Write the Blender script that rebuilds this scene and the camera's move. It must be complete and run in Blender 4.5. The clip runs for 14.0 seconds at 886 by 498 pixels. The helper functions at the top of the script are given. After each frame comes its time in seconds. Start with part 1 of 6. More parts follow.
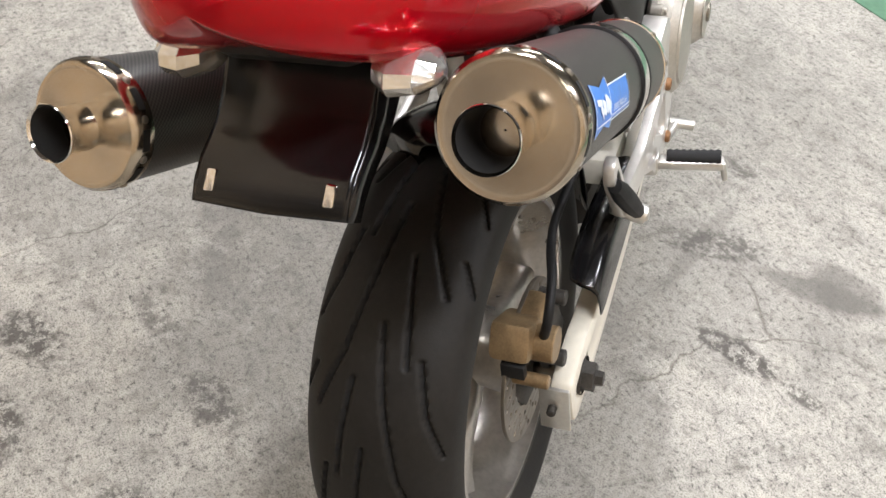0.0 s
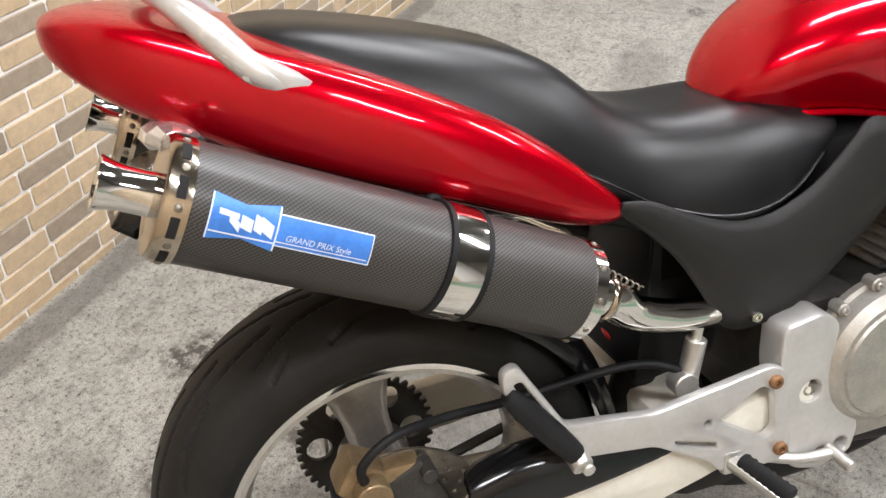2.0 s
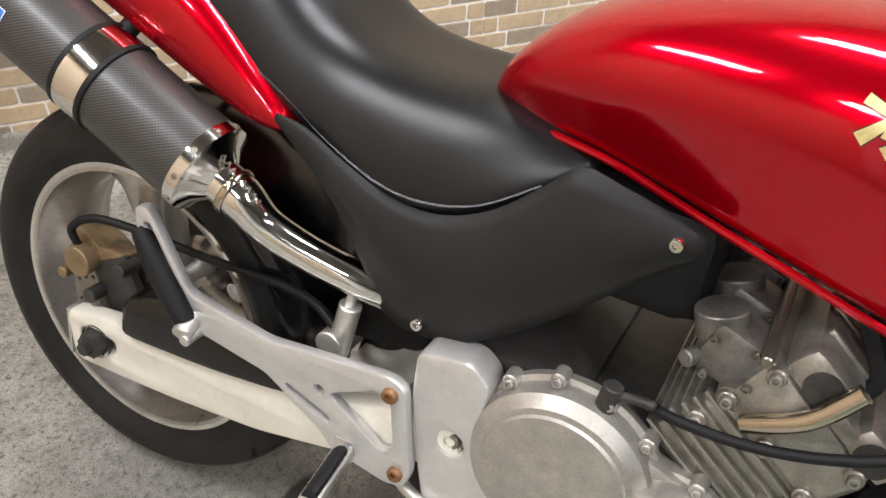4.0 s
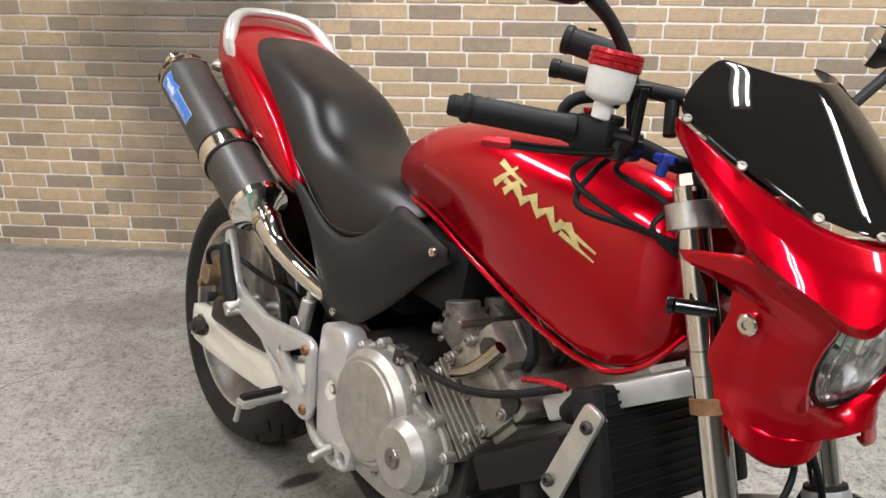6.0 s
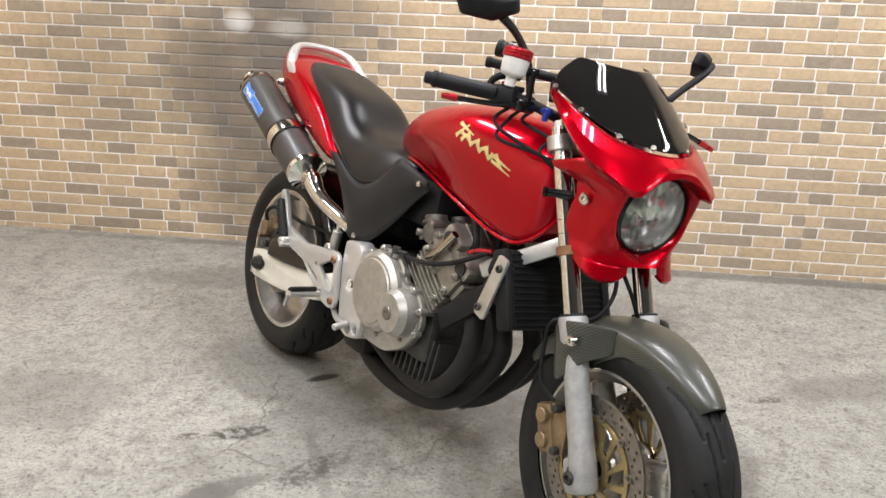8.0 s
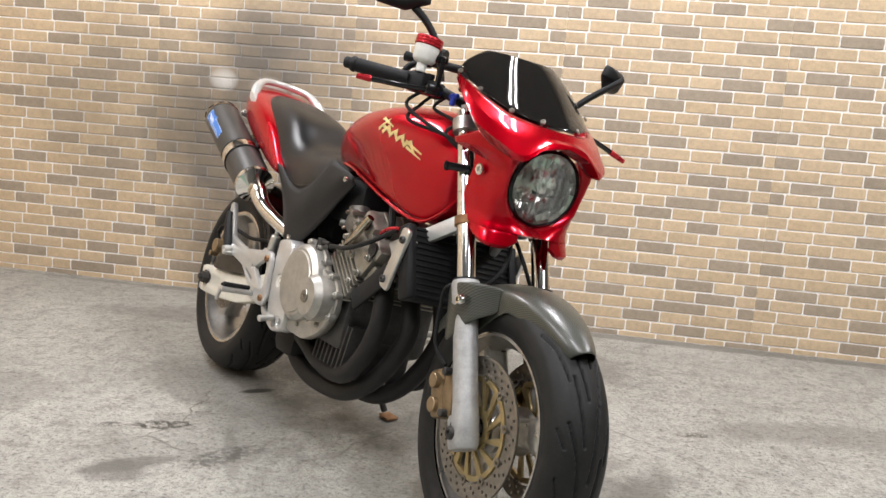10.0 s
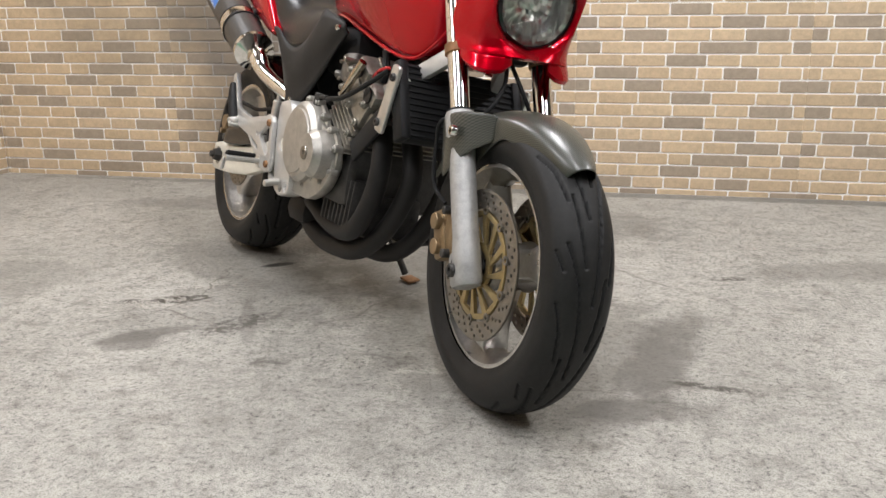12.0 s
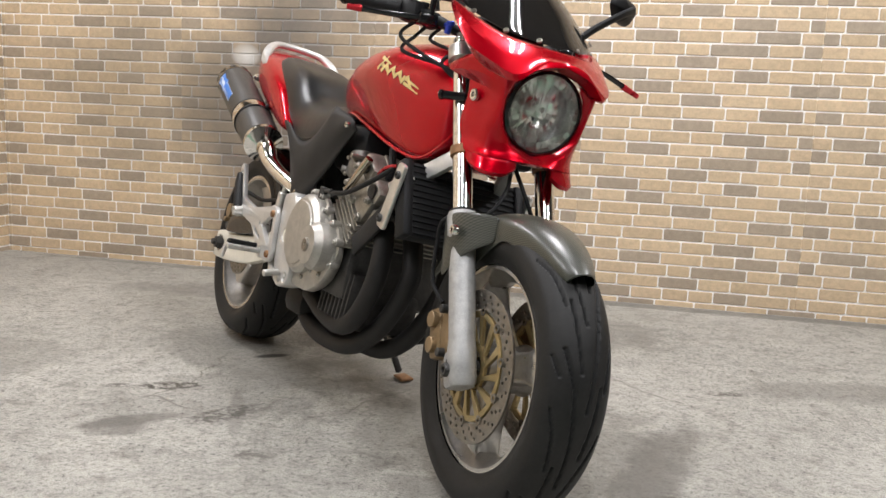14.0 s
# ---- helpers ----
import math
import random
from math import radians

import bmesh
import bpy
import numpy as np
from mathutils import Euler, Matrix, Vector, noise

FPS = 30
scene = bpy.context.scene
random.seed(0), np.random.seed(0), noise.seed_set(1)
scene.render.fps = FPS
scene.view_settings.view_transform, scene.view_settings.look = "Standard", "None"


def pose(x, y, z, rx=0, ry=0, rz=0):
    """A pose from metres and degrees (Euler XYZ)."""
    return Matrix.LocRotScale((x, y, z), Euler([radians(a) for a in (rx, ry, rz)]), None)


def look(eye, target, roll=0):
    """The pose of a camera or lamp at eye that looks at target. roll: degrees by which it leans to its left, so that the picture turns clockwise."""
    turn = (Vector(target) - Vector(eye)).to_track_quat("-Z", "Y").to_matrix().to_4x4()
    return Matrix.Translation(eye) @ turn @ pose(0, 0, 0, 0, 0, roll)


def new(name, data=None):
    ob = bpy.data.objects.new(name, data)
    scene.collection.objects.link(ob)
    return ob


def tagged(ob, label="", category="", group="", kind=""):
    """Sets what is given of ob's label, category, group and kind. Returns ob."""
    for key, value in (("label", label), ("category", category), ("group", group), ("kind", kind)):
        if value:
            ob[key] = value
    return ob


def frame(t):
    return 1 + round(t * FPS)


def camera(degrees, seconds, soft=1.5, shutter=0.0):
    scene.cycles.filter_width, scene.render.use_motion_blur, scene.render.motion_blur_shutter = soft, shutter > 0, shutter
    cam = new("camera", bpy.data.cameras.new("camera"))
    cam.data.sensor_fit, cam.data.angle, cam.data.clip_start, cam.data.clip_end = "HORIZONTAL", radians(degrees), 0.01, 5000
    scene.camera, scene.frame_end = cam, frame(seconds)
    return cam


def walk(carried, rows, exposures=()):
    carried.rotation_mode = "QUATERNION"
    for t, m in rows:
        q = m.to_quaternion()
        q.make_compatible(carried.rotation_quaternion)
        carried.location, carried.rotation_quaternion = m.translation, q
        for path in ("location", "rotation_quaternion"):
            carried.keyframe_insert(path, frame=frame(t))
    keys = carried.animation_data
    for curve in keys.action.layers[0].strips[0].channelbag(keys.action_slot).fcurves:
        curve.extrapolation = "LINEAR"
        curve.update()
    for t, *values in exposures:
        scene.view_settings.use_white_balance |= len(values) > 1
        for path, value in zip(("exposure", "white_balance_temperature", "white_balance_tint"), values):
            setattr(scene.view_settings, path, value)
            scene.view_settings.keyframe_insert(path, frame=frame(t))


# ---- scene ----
cam = camera(53.7, 14.0)
PATH = [
    (0, (-0.458, 0.634, 1.23), (0.725, -0.129, -0.19), 6.7),
    (0.5, (-0.64, 0.435, 1.251), (0.766, -0.083, -0.073), 9.9),
    (1, (-0.692, 0.276, 1.269), (0.86, 0.148, 0.014), 5.4),
    (1.5, (-0.629, 0.075, 1.28), (0.968, 0.279, 0.092), 3.7),
    (2, (-0.559, -0.16, 1.265), (0.943, 0.43, 0.085), 1.0),
    (2.5, (-0.447, -0.369, 1.252), (0.815, 0.537, -0.006), -0.5),
    (3, (-0.244, -0.491, 1.229), (0.843, 0.597, -0.049), 1.4),
    (3.5, (-0.039, -0.649, 1.233), (0.842, 0.611, -0.046), 0.2),
    (3.7, (0.047, -0.74, 1.24), (0.788, 0.559, -0.088), 1.5),
    (5.8, (0.676, -1.531, 1.261), (0.505, 0.259, 0.386), 0.3),
    (6, (0.707, -1.613, 1.274), (0.562, 0.213, 0.471), -0.0),
    (6.5, (0.735, -1.87, 1.257), (0.564, -0.005, 0.554), -0.5),
    (7, (0.741, -2.091, 1.272), (0.59, -0.223, 0.574), 0.0),
    (7.5, (0.794, -2.26, 1.278), (0.701, -0.367, 0.639), 0.6),
    (7.7, (0.829, -2.352, 1.273), (0.68, -0.463, 0.636), 0.8),
    (9.8, (1.157, -2.579, 1.0), (0.837, -0.657, 0.548), 3.8),
    (10, (1.168, -2.585, 0.94), (0.896, -0.631, 0.611), 4.4),
    (10.5, (1.186, -2.612, 0.803), (0.935, -0.635, 0.624), 3.9),
    (11, (1.236, -2.563, 0.761), (0.92, -0.608, 0.481), 0.4),
    (11.5, (1.278, -2.515, 0.77), (0.917, -0.598, 0.329), -1.0),
    (12, (1.288, -2.495, 0.785), (0.899, -0.611, 0.241), -0.5),
    (12.5, (1.292, -2.489, 0.792), (0.887, -0.6, 0.275), 0.8),
    (13, (1.29, -2.49, 0.79), (0.898, -0.565, 0.414), 1.6),
    (13.5, (1.289, -2.493, 0.781), (0.895, -0.559, 0.454), 2.1),
    (14, (1.288, -2.492, 0.78), (0.889, -0.559, 0.46), 2.5),
]
walk(cam, [(t, look(eye, target, roll)) for t, eye, target, roll in PATH],
     exposures=[(0, 0.1), (2, 0.0), (3.5, -0.08), (6.0, -0.28), (6.5, -0.18), (7.5, -0.08), (10, -0.12), (10.5, -0.42), (11, -0.36), (11.5, -0.24), (12, -0.2), (13, -0.12), (14, -0.2)])

# ---- light ----
world = bpy.data.worlds.new("indoor_world")
scene.world = world
world.use_nodes = True
world.node_tree.nodes["Background"].inputs[0].default_value = (0.9, 0.95, 1.0, 1)
world.node_tree.nodes["Background"].inputs[1].default_value = 0.05
TUBES = [(x, y) for x in (-0.75, 1.15, 3.05) for y in (-0.05, -2.2)]
CEILING = 2.75
for tx, ty in TUBES:
    for dx in (-0.06, 0.06):
        lamp = bpy.data.lights.new("tube_light", "AREA")
        lamp.shape, lamp.size, lamp.size_y = "RECTANGLE", 0.035, 1.18
        lamp.energy = 23.0
        lamp.color = (0.945, 0.945, 0.99)
        lo = new("tube_light", lamp)
        lo.matrix_world = pose(tx + dx, ty, CEILING - 0.115)


# ---- materials ----
def nodes_of(name):
    m = bpy.data.materials.new(name)
    m.use_nodes = True
    nt = m.node_tree
    return m, nt, nt.nodes["Principled BSDF"]


def noise_node(nt, scale, detail=4.0, rough=0.55, vec=None):
    n = nt.nodes.new("ShaderNodeTexNoise")
    n.inputs["Scale"].default_value = scale
    n.inputs["Detail"].default_value = detail
    n.inputs["Roughness"].default_value = rough
    if vec is not None:
        nt.links.new(vec, n.inputs["Vector"])
    return n.outputs["Fac"]


def coords(nt, kind="Object"):
    return nt.nodes.new("ShaderNodeTexCoord").outputs[kind]


def ramp(nt, fac, stops):
    r = nt.nodes.new("ShaderNodeValToRGB")
    el = r.color_ramp.elements
    while len(el) < len(stops):
        el.new(0.5)
    for e, (p, c) in zip(el, stops):
        e.position, e.color = p, (*c, 1) if len(c) == 3 else c
    nt.links.new(fac, r.inputs[0])
    return r.outputs["Color"]


def mixc(nt, fac, a, b, mode="MIX"):
    m = nt.nodes.new("ShaderNodeMix")
    m.data_type, m.blend_type = "RGBA", mode
    for key, val in (("Factor", fac), ("A", a), ("B", b)):
        sock = [s for s in m.inputs if s.name == key and s.type == ("VALUE" if key == "Factor" else "RGBA")][0]
        if isinstance(val, (int, float)):
            sock.default_value = val
        elif isinstance(val, tuple):
            sock.default_value = (*val, 1)
        else:
            nt.links.new(val, sock)
    return [s for s in m.outputs if s.type == "RGBA"][0]


def mathn(nt, op, a, b=0.0):
    m = nt.nodes.new("ShaderNodeMath")
    m.operation = op
    for sock, val in zip(m.inputs, (a, b)):
        if isinstance(val, (int, float)):
            sock.default_value = val
        else:
            nt.links.new(val, sock)
    return m.outputs[0]


def bump(nt, bsdf, height, strength=0.2, dist=0.001):
    b = nt.nodes.new("ShaderNodeBump")
    b.inputs["Strength"].default_value = strength
    b.inputs["Distance"].default_value = dist
    nt.links.new(height, b.inputs["Height"])
    nt.links.new(b.outputs[0], bsdf.inputs["Normal"])


def surf(name, color, rough=0.5, metal=0.0, var=0.15, scale=18.0, rvar=0.1, bscale=400.0, bstr=0.15, bdist=0.0006, coat=0.0, spec=0.5):
    """A painted, cast or moulded surface: two scales of mottling, uneven gloss and fine grain."""
    m, nt, b = nodes_of(name)
    v = coords(nt)
    n1, n2 = noise_node(nt, scale, 5, 0.6, v), noise_node(nt, scale * 9, 3, 0.5, v)
    mixed = mathn(nt, "ADD", mathn(nt, "MULTIPLY", n1, 0.7), mathn(nt, "MULTIPLY", n2, 0.3))
    dark = tuple(c * (1 - var) for c in color)
    lite = tuple(min(1, c * (1 + var)) for c in color)
    nt.links.new(ramp(nt, mixed, [(0.32, dark), (0.68, lite)]), b.inputs["Base Color"])
    r = mathn(nt, "ADD", mathn(nt, "MULTIPLY", mathn(nt, "SUBTRACT", n1, 0.5), rvar * 2), rough)
    nt.links.new(r, b.inputs["Roughness"])
    b.inputs["Metallic"].default_value = metal
    b.inputs["Specular IOR Level"].default_value = spec
    b.inputs["Coat Weight"].default_value = coat
    b.inputs["Coat Roughness"].default_value = 0.025
    if bstr > 0:
        bump(nt, b, noise_node(nt, bscale, 3, 0.5, v), bstr, bdist)
    return m


RED = surf("candy_red_paint", (0.43, 0.0004, 0.008), 0.25, 0.62, 0.04, 7, 0.03, 1500, 0.02, 0.0002, coat=0.65, spec=0.0)
SEAT = surf("black_vinyl", (0.0065, 0.0065, 0.007), 0.33, 0, 0.25, 14, 0.08, 900, 0.35, 0.0005, spec=0.42)
PLASTIC = surf("grained_grey_plastic", (0.017, 0.0165, 0.016), 0.55, 0, 0.15, 10, 0.07, 1300, 0.4, 0.0005, spec=0.28)
BLACK = surf("gloss_black_plastic", (0.006, 0.006, 0.0065), 0.16, 0, 0.3, 12, 0.06, 600, 0.03)
MATTE = surf("matte_black_rubber", (0.009, 0.009, 0.0095), 0.55, 0, 0.3, 25, 0.1, 700, 0.3, spec=0.25)
TYRE = surf("tyre_rubber", (0.0145, 0.014, 0.0132), 0.55, 0, 0.35, 16, 0.1, 500, 0.3, 0.0006, spec=0.25)
CHROME = surf("chrome", (0.78, 0.76, 0.72), 0.09, 1.0, 0.06, 12, 0.05, 300, 0.02)
POLISH = surf("polished_steel", (0.50, 0.435, 0.35), 0.16, 1.0, 0.12, 16, 0.08, 120, 0.04)
ALU = surf("cast_aluminium", (0.62, 0.61, 0.58), 0.36, 0.85, 0.14, 22, 0.12, 500, 0.25)
ALU_PAINT = surf("silver_paint", (0.60, 0.59, 0.57), 0.34, 0.55, 0.10, 14, 0.1, 900, 0.12, coat=0.3)
CREAM = surf("cream_white_paint", (0.72, 0.69, 0.60), 0.36, 0.0, 0.10, 11, 0.1, 500, 0.06, coat=0.3)
CASE = surf("engine_casing", (0.44, 0.42, 0.38), 0.42, 0.7, 0.22, 30, 0.12, 420, 0.35)
DARKCAST = surf("dirty_engine_metal", (0.055, 0.052, 0.048), 0.55, 0.5, 0.45, 28, 0.15, 300, 0.4)
EXH = surf("sooty_exhaust_pipe", (0.014, 0.0125, 0.012), 0.62, 0.3, 0.4, 22, 0.12, 260, 0.4)
HEADM = surf("stained_head_alloy", (0.33, 0.31, 0.27), 0.40, 0.75, 0.32, 34, 0.14, 320, 0.4)
GOLD = surf("gold_anodised", (0.40, 0.31, 0.155), 0.33, 0.85, 0.2, 30, 0.12, 300, 0.2)
BRASS = surf("bronze_caliper", (0.27, 0.19, 0.105), 0.42, 0.55, 0.3, 40, 0.12, 300, 0.3)
STEEL = surf("brushed_disc_steel", (0.27, 0.245, 0.21), 0.34, 0.9, 0.2, 50, 0.12, 250, 0.15)
REDANO = surf("red_anodised", (0.50, 0.02, 0.03), 0.28, 0.6, 0.15, 30, 0.08, 300, 0.05)
WHITEP = surf("milky_plastic", (0.72, 0.70, 0.66), 0.35, 0, 0.1, 20, 0.08, 300, 0.05)
BLUE = surf("blue_foil", (0.05, 0.20, 0.62), 0.35, 0.15, 0.2, 30, 0.1, 200, 0.05)
PALEBLUE = surf("pale_print", (0.62, 0.70, 0.82), 0.4, 0, 0.1, 60, 0.05, 200, 0)
GOLDFOIL = surf("gold_foil_decal", (0.62, 0.52, 0.22), 0.35, 0.3, 0.3, 60, 0.1, 200, 0.05)
GRIME = surf("grimy_carburettor_metal", (0.17, 0.16, 0.145), 0.45, 0.7, 0.45, 40, 0.15, 250, 0.4)
FACET = surf("faceted_reflector", (0.86, 0.86, 0.84), 0.12, 1.0, 0.10, 60, 0.04, 200, 0.03, 0.001)
FORKM = surf("flaking_fork_lacquer", (0.40, 0.395, 0.385), 0.48, 0.45, 0.22, 55, 0.15, 220, 0.5, 0.001)
WHEEL = surf("silver_wheel_paint", (0.48, 0.46, 0.43), 0.30, 0.85, 0.25, 14, 0.1, 900, 0.12, coat=0.2)
# near-black: soot in the outlet bores, painted shade in tyre grooves and cap slots
SOOT_SHADE = surf("soot", (0.006, 0.006, 0.006), 0.85, 0, 0.3, 40, 0.05, 300, 0.3)
PRISM = surf("prismatic_clear_plastic", (0.74, 0.74, 0.72), 0.10, 0.85, 0.08, 40, 0.06, 200, 0.1, coat=0.6)
RUST = surf("rusty_bolt", (0.25, 0.13, 0.06), 0.6, 0.5, 0.4, 60, 0.1, 300, 0.3)
BLUEANO = surf("blue_fitting", (0.04, 0.07, 0.45), 0.3, 0.6, 0.15, 30, 0.08, 300, 0.05)


def weave(name, dark, lite, cell, rough, coat):
    """Carbon cloth: fine diagonal twill over the unrolled surface."""
    m, nt, b = nodes_of(name)
    uv = coords(nt, "UV")
    sep = nt.nodes.new("ShaderNodeSeparateXYZ")
    nt.links.new(uv, sep.inputs[0])
    a = mathn(nt, "SINE", mathn(nt, "MULTIPLY", mathn(nt, "ADD", sep.outputs[0], sep.outputs[1]), 6.283 / cell))
    c = mathn(nt, "SINE", mathn(nt, "MULTIPLY", mathn(nt, "SUBTRACT", sep.outputs[0], sep.outputs[1]), 6.283 / cell))
    tw = mathn(nt, "ADD", mathn(nt, "MULTIPLY", a, 0.35), mathn(nt, "ADD", mathn(nt, "MULTIPLY", c, 0.15), 0.5))
    big = noise_node(nt, 6, 3, 0.5, coords(nt))
    nt.links.new(mixc(nt, mathn(nt, "MULTIPLY", tw, mathn(nt, "ADD", big, 0.45)), dark, lite), b.inputs["Base Color"])
    b.inputs["Roughness"].default_value = rough
    b.inputs["Coat Weight"].default_value = coat
    b.inputs["Coat Roughness"].default_value = 0.2
    bump(nt, b, tw, 0.35, 0.0004)
    return m


CARBON = weave("carbon_sleeve", (0.004, 0.004, 0.004), (0.072, 0.067, 0.061), 0.0046, 0.42, 0.1)
CARBON_F = weave("olive_carbon", (0.016, 0.017, 0.013), (0.075, 0.076, 0.060), 0.008, 0.36, 0.4)


def glassy(name, tint, rough, alpha_mix):
    m, nt, b = nodes_of(name)
    b.inputs["Base Color"].default_value = (*tint, 1)
    b.inputs["Roughness"].default_value = rough
    b.inputs["Transmission Weight"].default_value = alpha_mix
    b.inputs["IOR"].default_value = 1.45
    return m


SMOKE = glassy("smoked_screen", (0.012, 0.011, 0.010), 0.03, 0.25)
LENS = glassy("clear_lens", (0.95, 0.97, 0.98), 0.04, 1.0)
MIRROR, _nt, _b = nodes_of("mirror_glass")
_b.inputs["Metallic"].default_value, _b.inputs["Roughness"].default_value = 1.0, 0.02
TUBE, _nt, _b = nodes_of("lit_tube")
_b.inputs["Emission Color"].default_value = (1, 0.97, 0.92, 1)
_b.inputs["Emission Strength"].default_value = 13.0


def brick_material(name, tones):
    m, nt, b = nodes_of(name)
    info = nt.nodes.new("ShaderNodeObjectInfo").outputs["Random"]
    geo = nt.nodes.new("ShaderNodeNewGeometry")
    rnd = mathn(nt, "FRACT", mathn(nt, "ADD", mathn(nt, "MULTIPLY", info, 7.31), geo.outputs["Random Per Island"]))
    pos = geo.outputs["Position"]
    tone = ramp(nt, rnd, list(zip((0.0, 0.35, 0.7, 1.0), tones)))
    fine = noise_node(nt, 55, 5, 0.65, pos)
    col = mixc(nt, 0.55, tone, ramp(nt, fine, [(0.25, (0.45, 0.45, 0.45)), (0.75, (1.0, 0.98, 0.95))]), "MULTIPLY")
    nt.links.new(soot(nt, col, pos), b.inputs["Base Color"])
    b.inputs["Roughness"].default_value = 0.62
    bump(nt, b, noise_node(nt, 140, 5, 0.65, pos), 0.35, 0.002)
    return m


def soot(nt, col, pos):
    """Smoke stains with ragged edges on the wall, and one rubbed white spot."""
    sep = nt.nodes.new("ShaderNodeSeparateXYZ")
    nt.links.new(pos, sep.inputs[0])
    big = noise_node(nt, 3.2, 6, 0.6, pos)

    def blob(cx, cz, rx, rz):
        dx = mathn(nt, "DIVIDE", mathn(nt, "SUBTRACT", sep.outputs[0], cx), rx)
        dz = mathn(nt, "DIVIDE", mathn(nt, "SUBTRACT", sep.outputs[2], cz), rz)
        d = mathn(nt, "ADD", mathn(nt, "MULTIPLY", dx, dx), mathn(nt, "MULTIPLY", dz, dz))
        return mathn(nt, "ADD", mathn(nt, "SUBTRACT", 1.0, d), mathn(nt, "MULTIPLY", mathn(nt, "SUBTRACT", big, 0.5), 1.5))

    for cx, cz, rx, rz, amount, shade in ((-0.36, 0.62, 0.46, 0.68, 0.80, (0.115, 0.098, 0.082)), (-0.12, 1.06, 0.50, 0.34, 0.66, (0.11, 0.098, 0.085)), (-0.90, 0.85, 0.55, 0.55, 0.38, (0.15, 0.125, 0.09)),
                                          (-0.41, 0.97, 0.075, 0.06, 0.75, (0.72, 0.70, 0.66)), (-0.2, 0.95, 0.10, 0.05, 0.45, (0.62, 0.59, 0.54))):
        mk = nt.nodes.new("ShaderNodeMapRange")
        mk.inputs["From Min"].default_value, mk.inputs["From Max"].default_value = 0.0, 0.9
        mk.inputs["To Max"].default_value = amount
        nt.links.new(blob(cx, cz, rx, rz), mk.inputs["Value"])
        col = mixc(nt, mk.outputs[0], col, shade)
    return col


def mortar_material():
    m, nt, b = nodes_of("pale_mortar")
    pos = nt.nodes.new("ShaderNodeNewGeometry").outputs["Position"]
    n = noise_node(nt, 30, 6, 0.65, pos)
    col = ramp(nt, n, [(0.3, (0.90, 0.88, 0.84)), (0.7, (0.95, 0.93, 0.90))])
    nt.links.new(soot(nt, col, pos), b.inputs["Base Color"])
    b.inputs["Roughness"].default_value = 0.85
    bump(nt, b, noise_node(nt, 260, 4, 0.6, pos), 0.5, 0.0015)
    return m


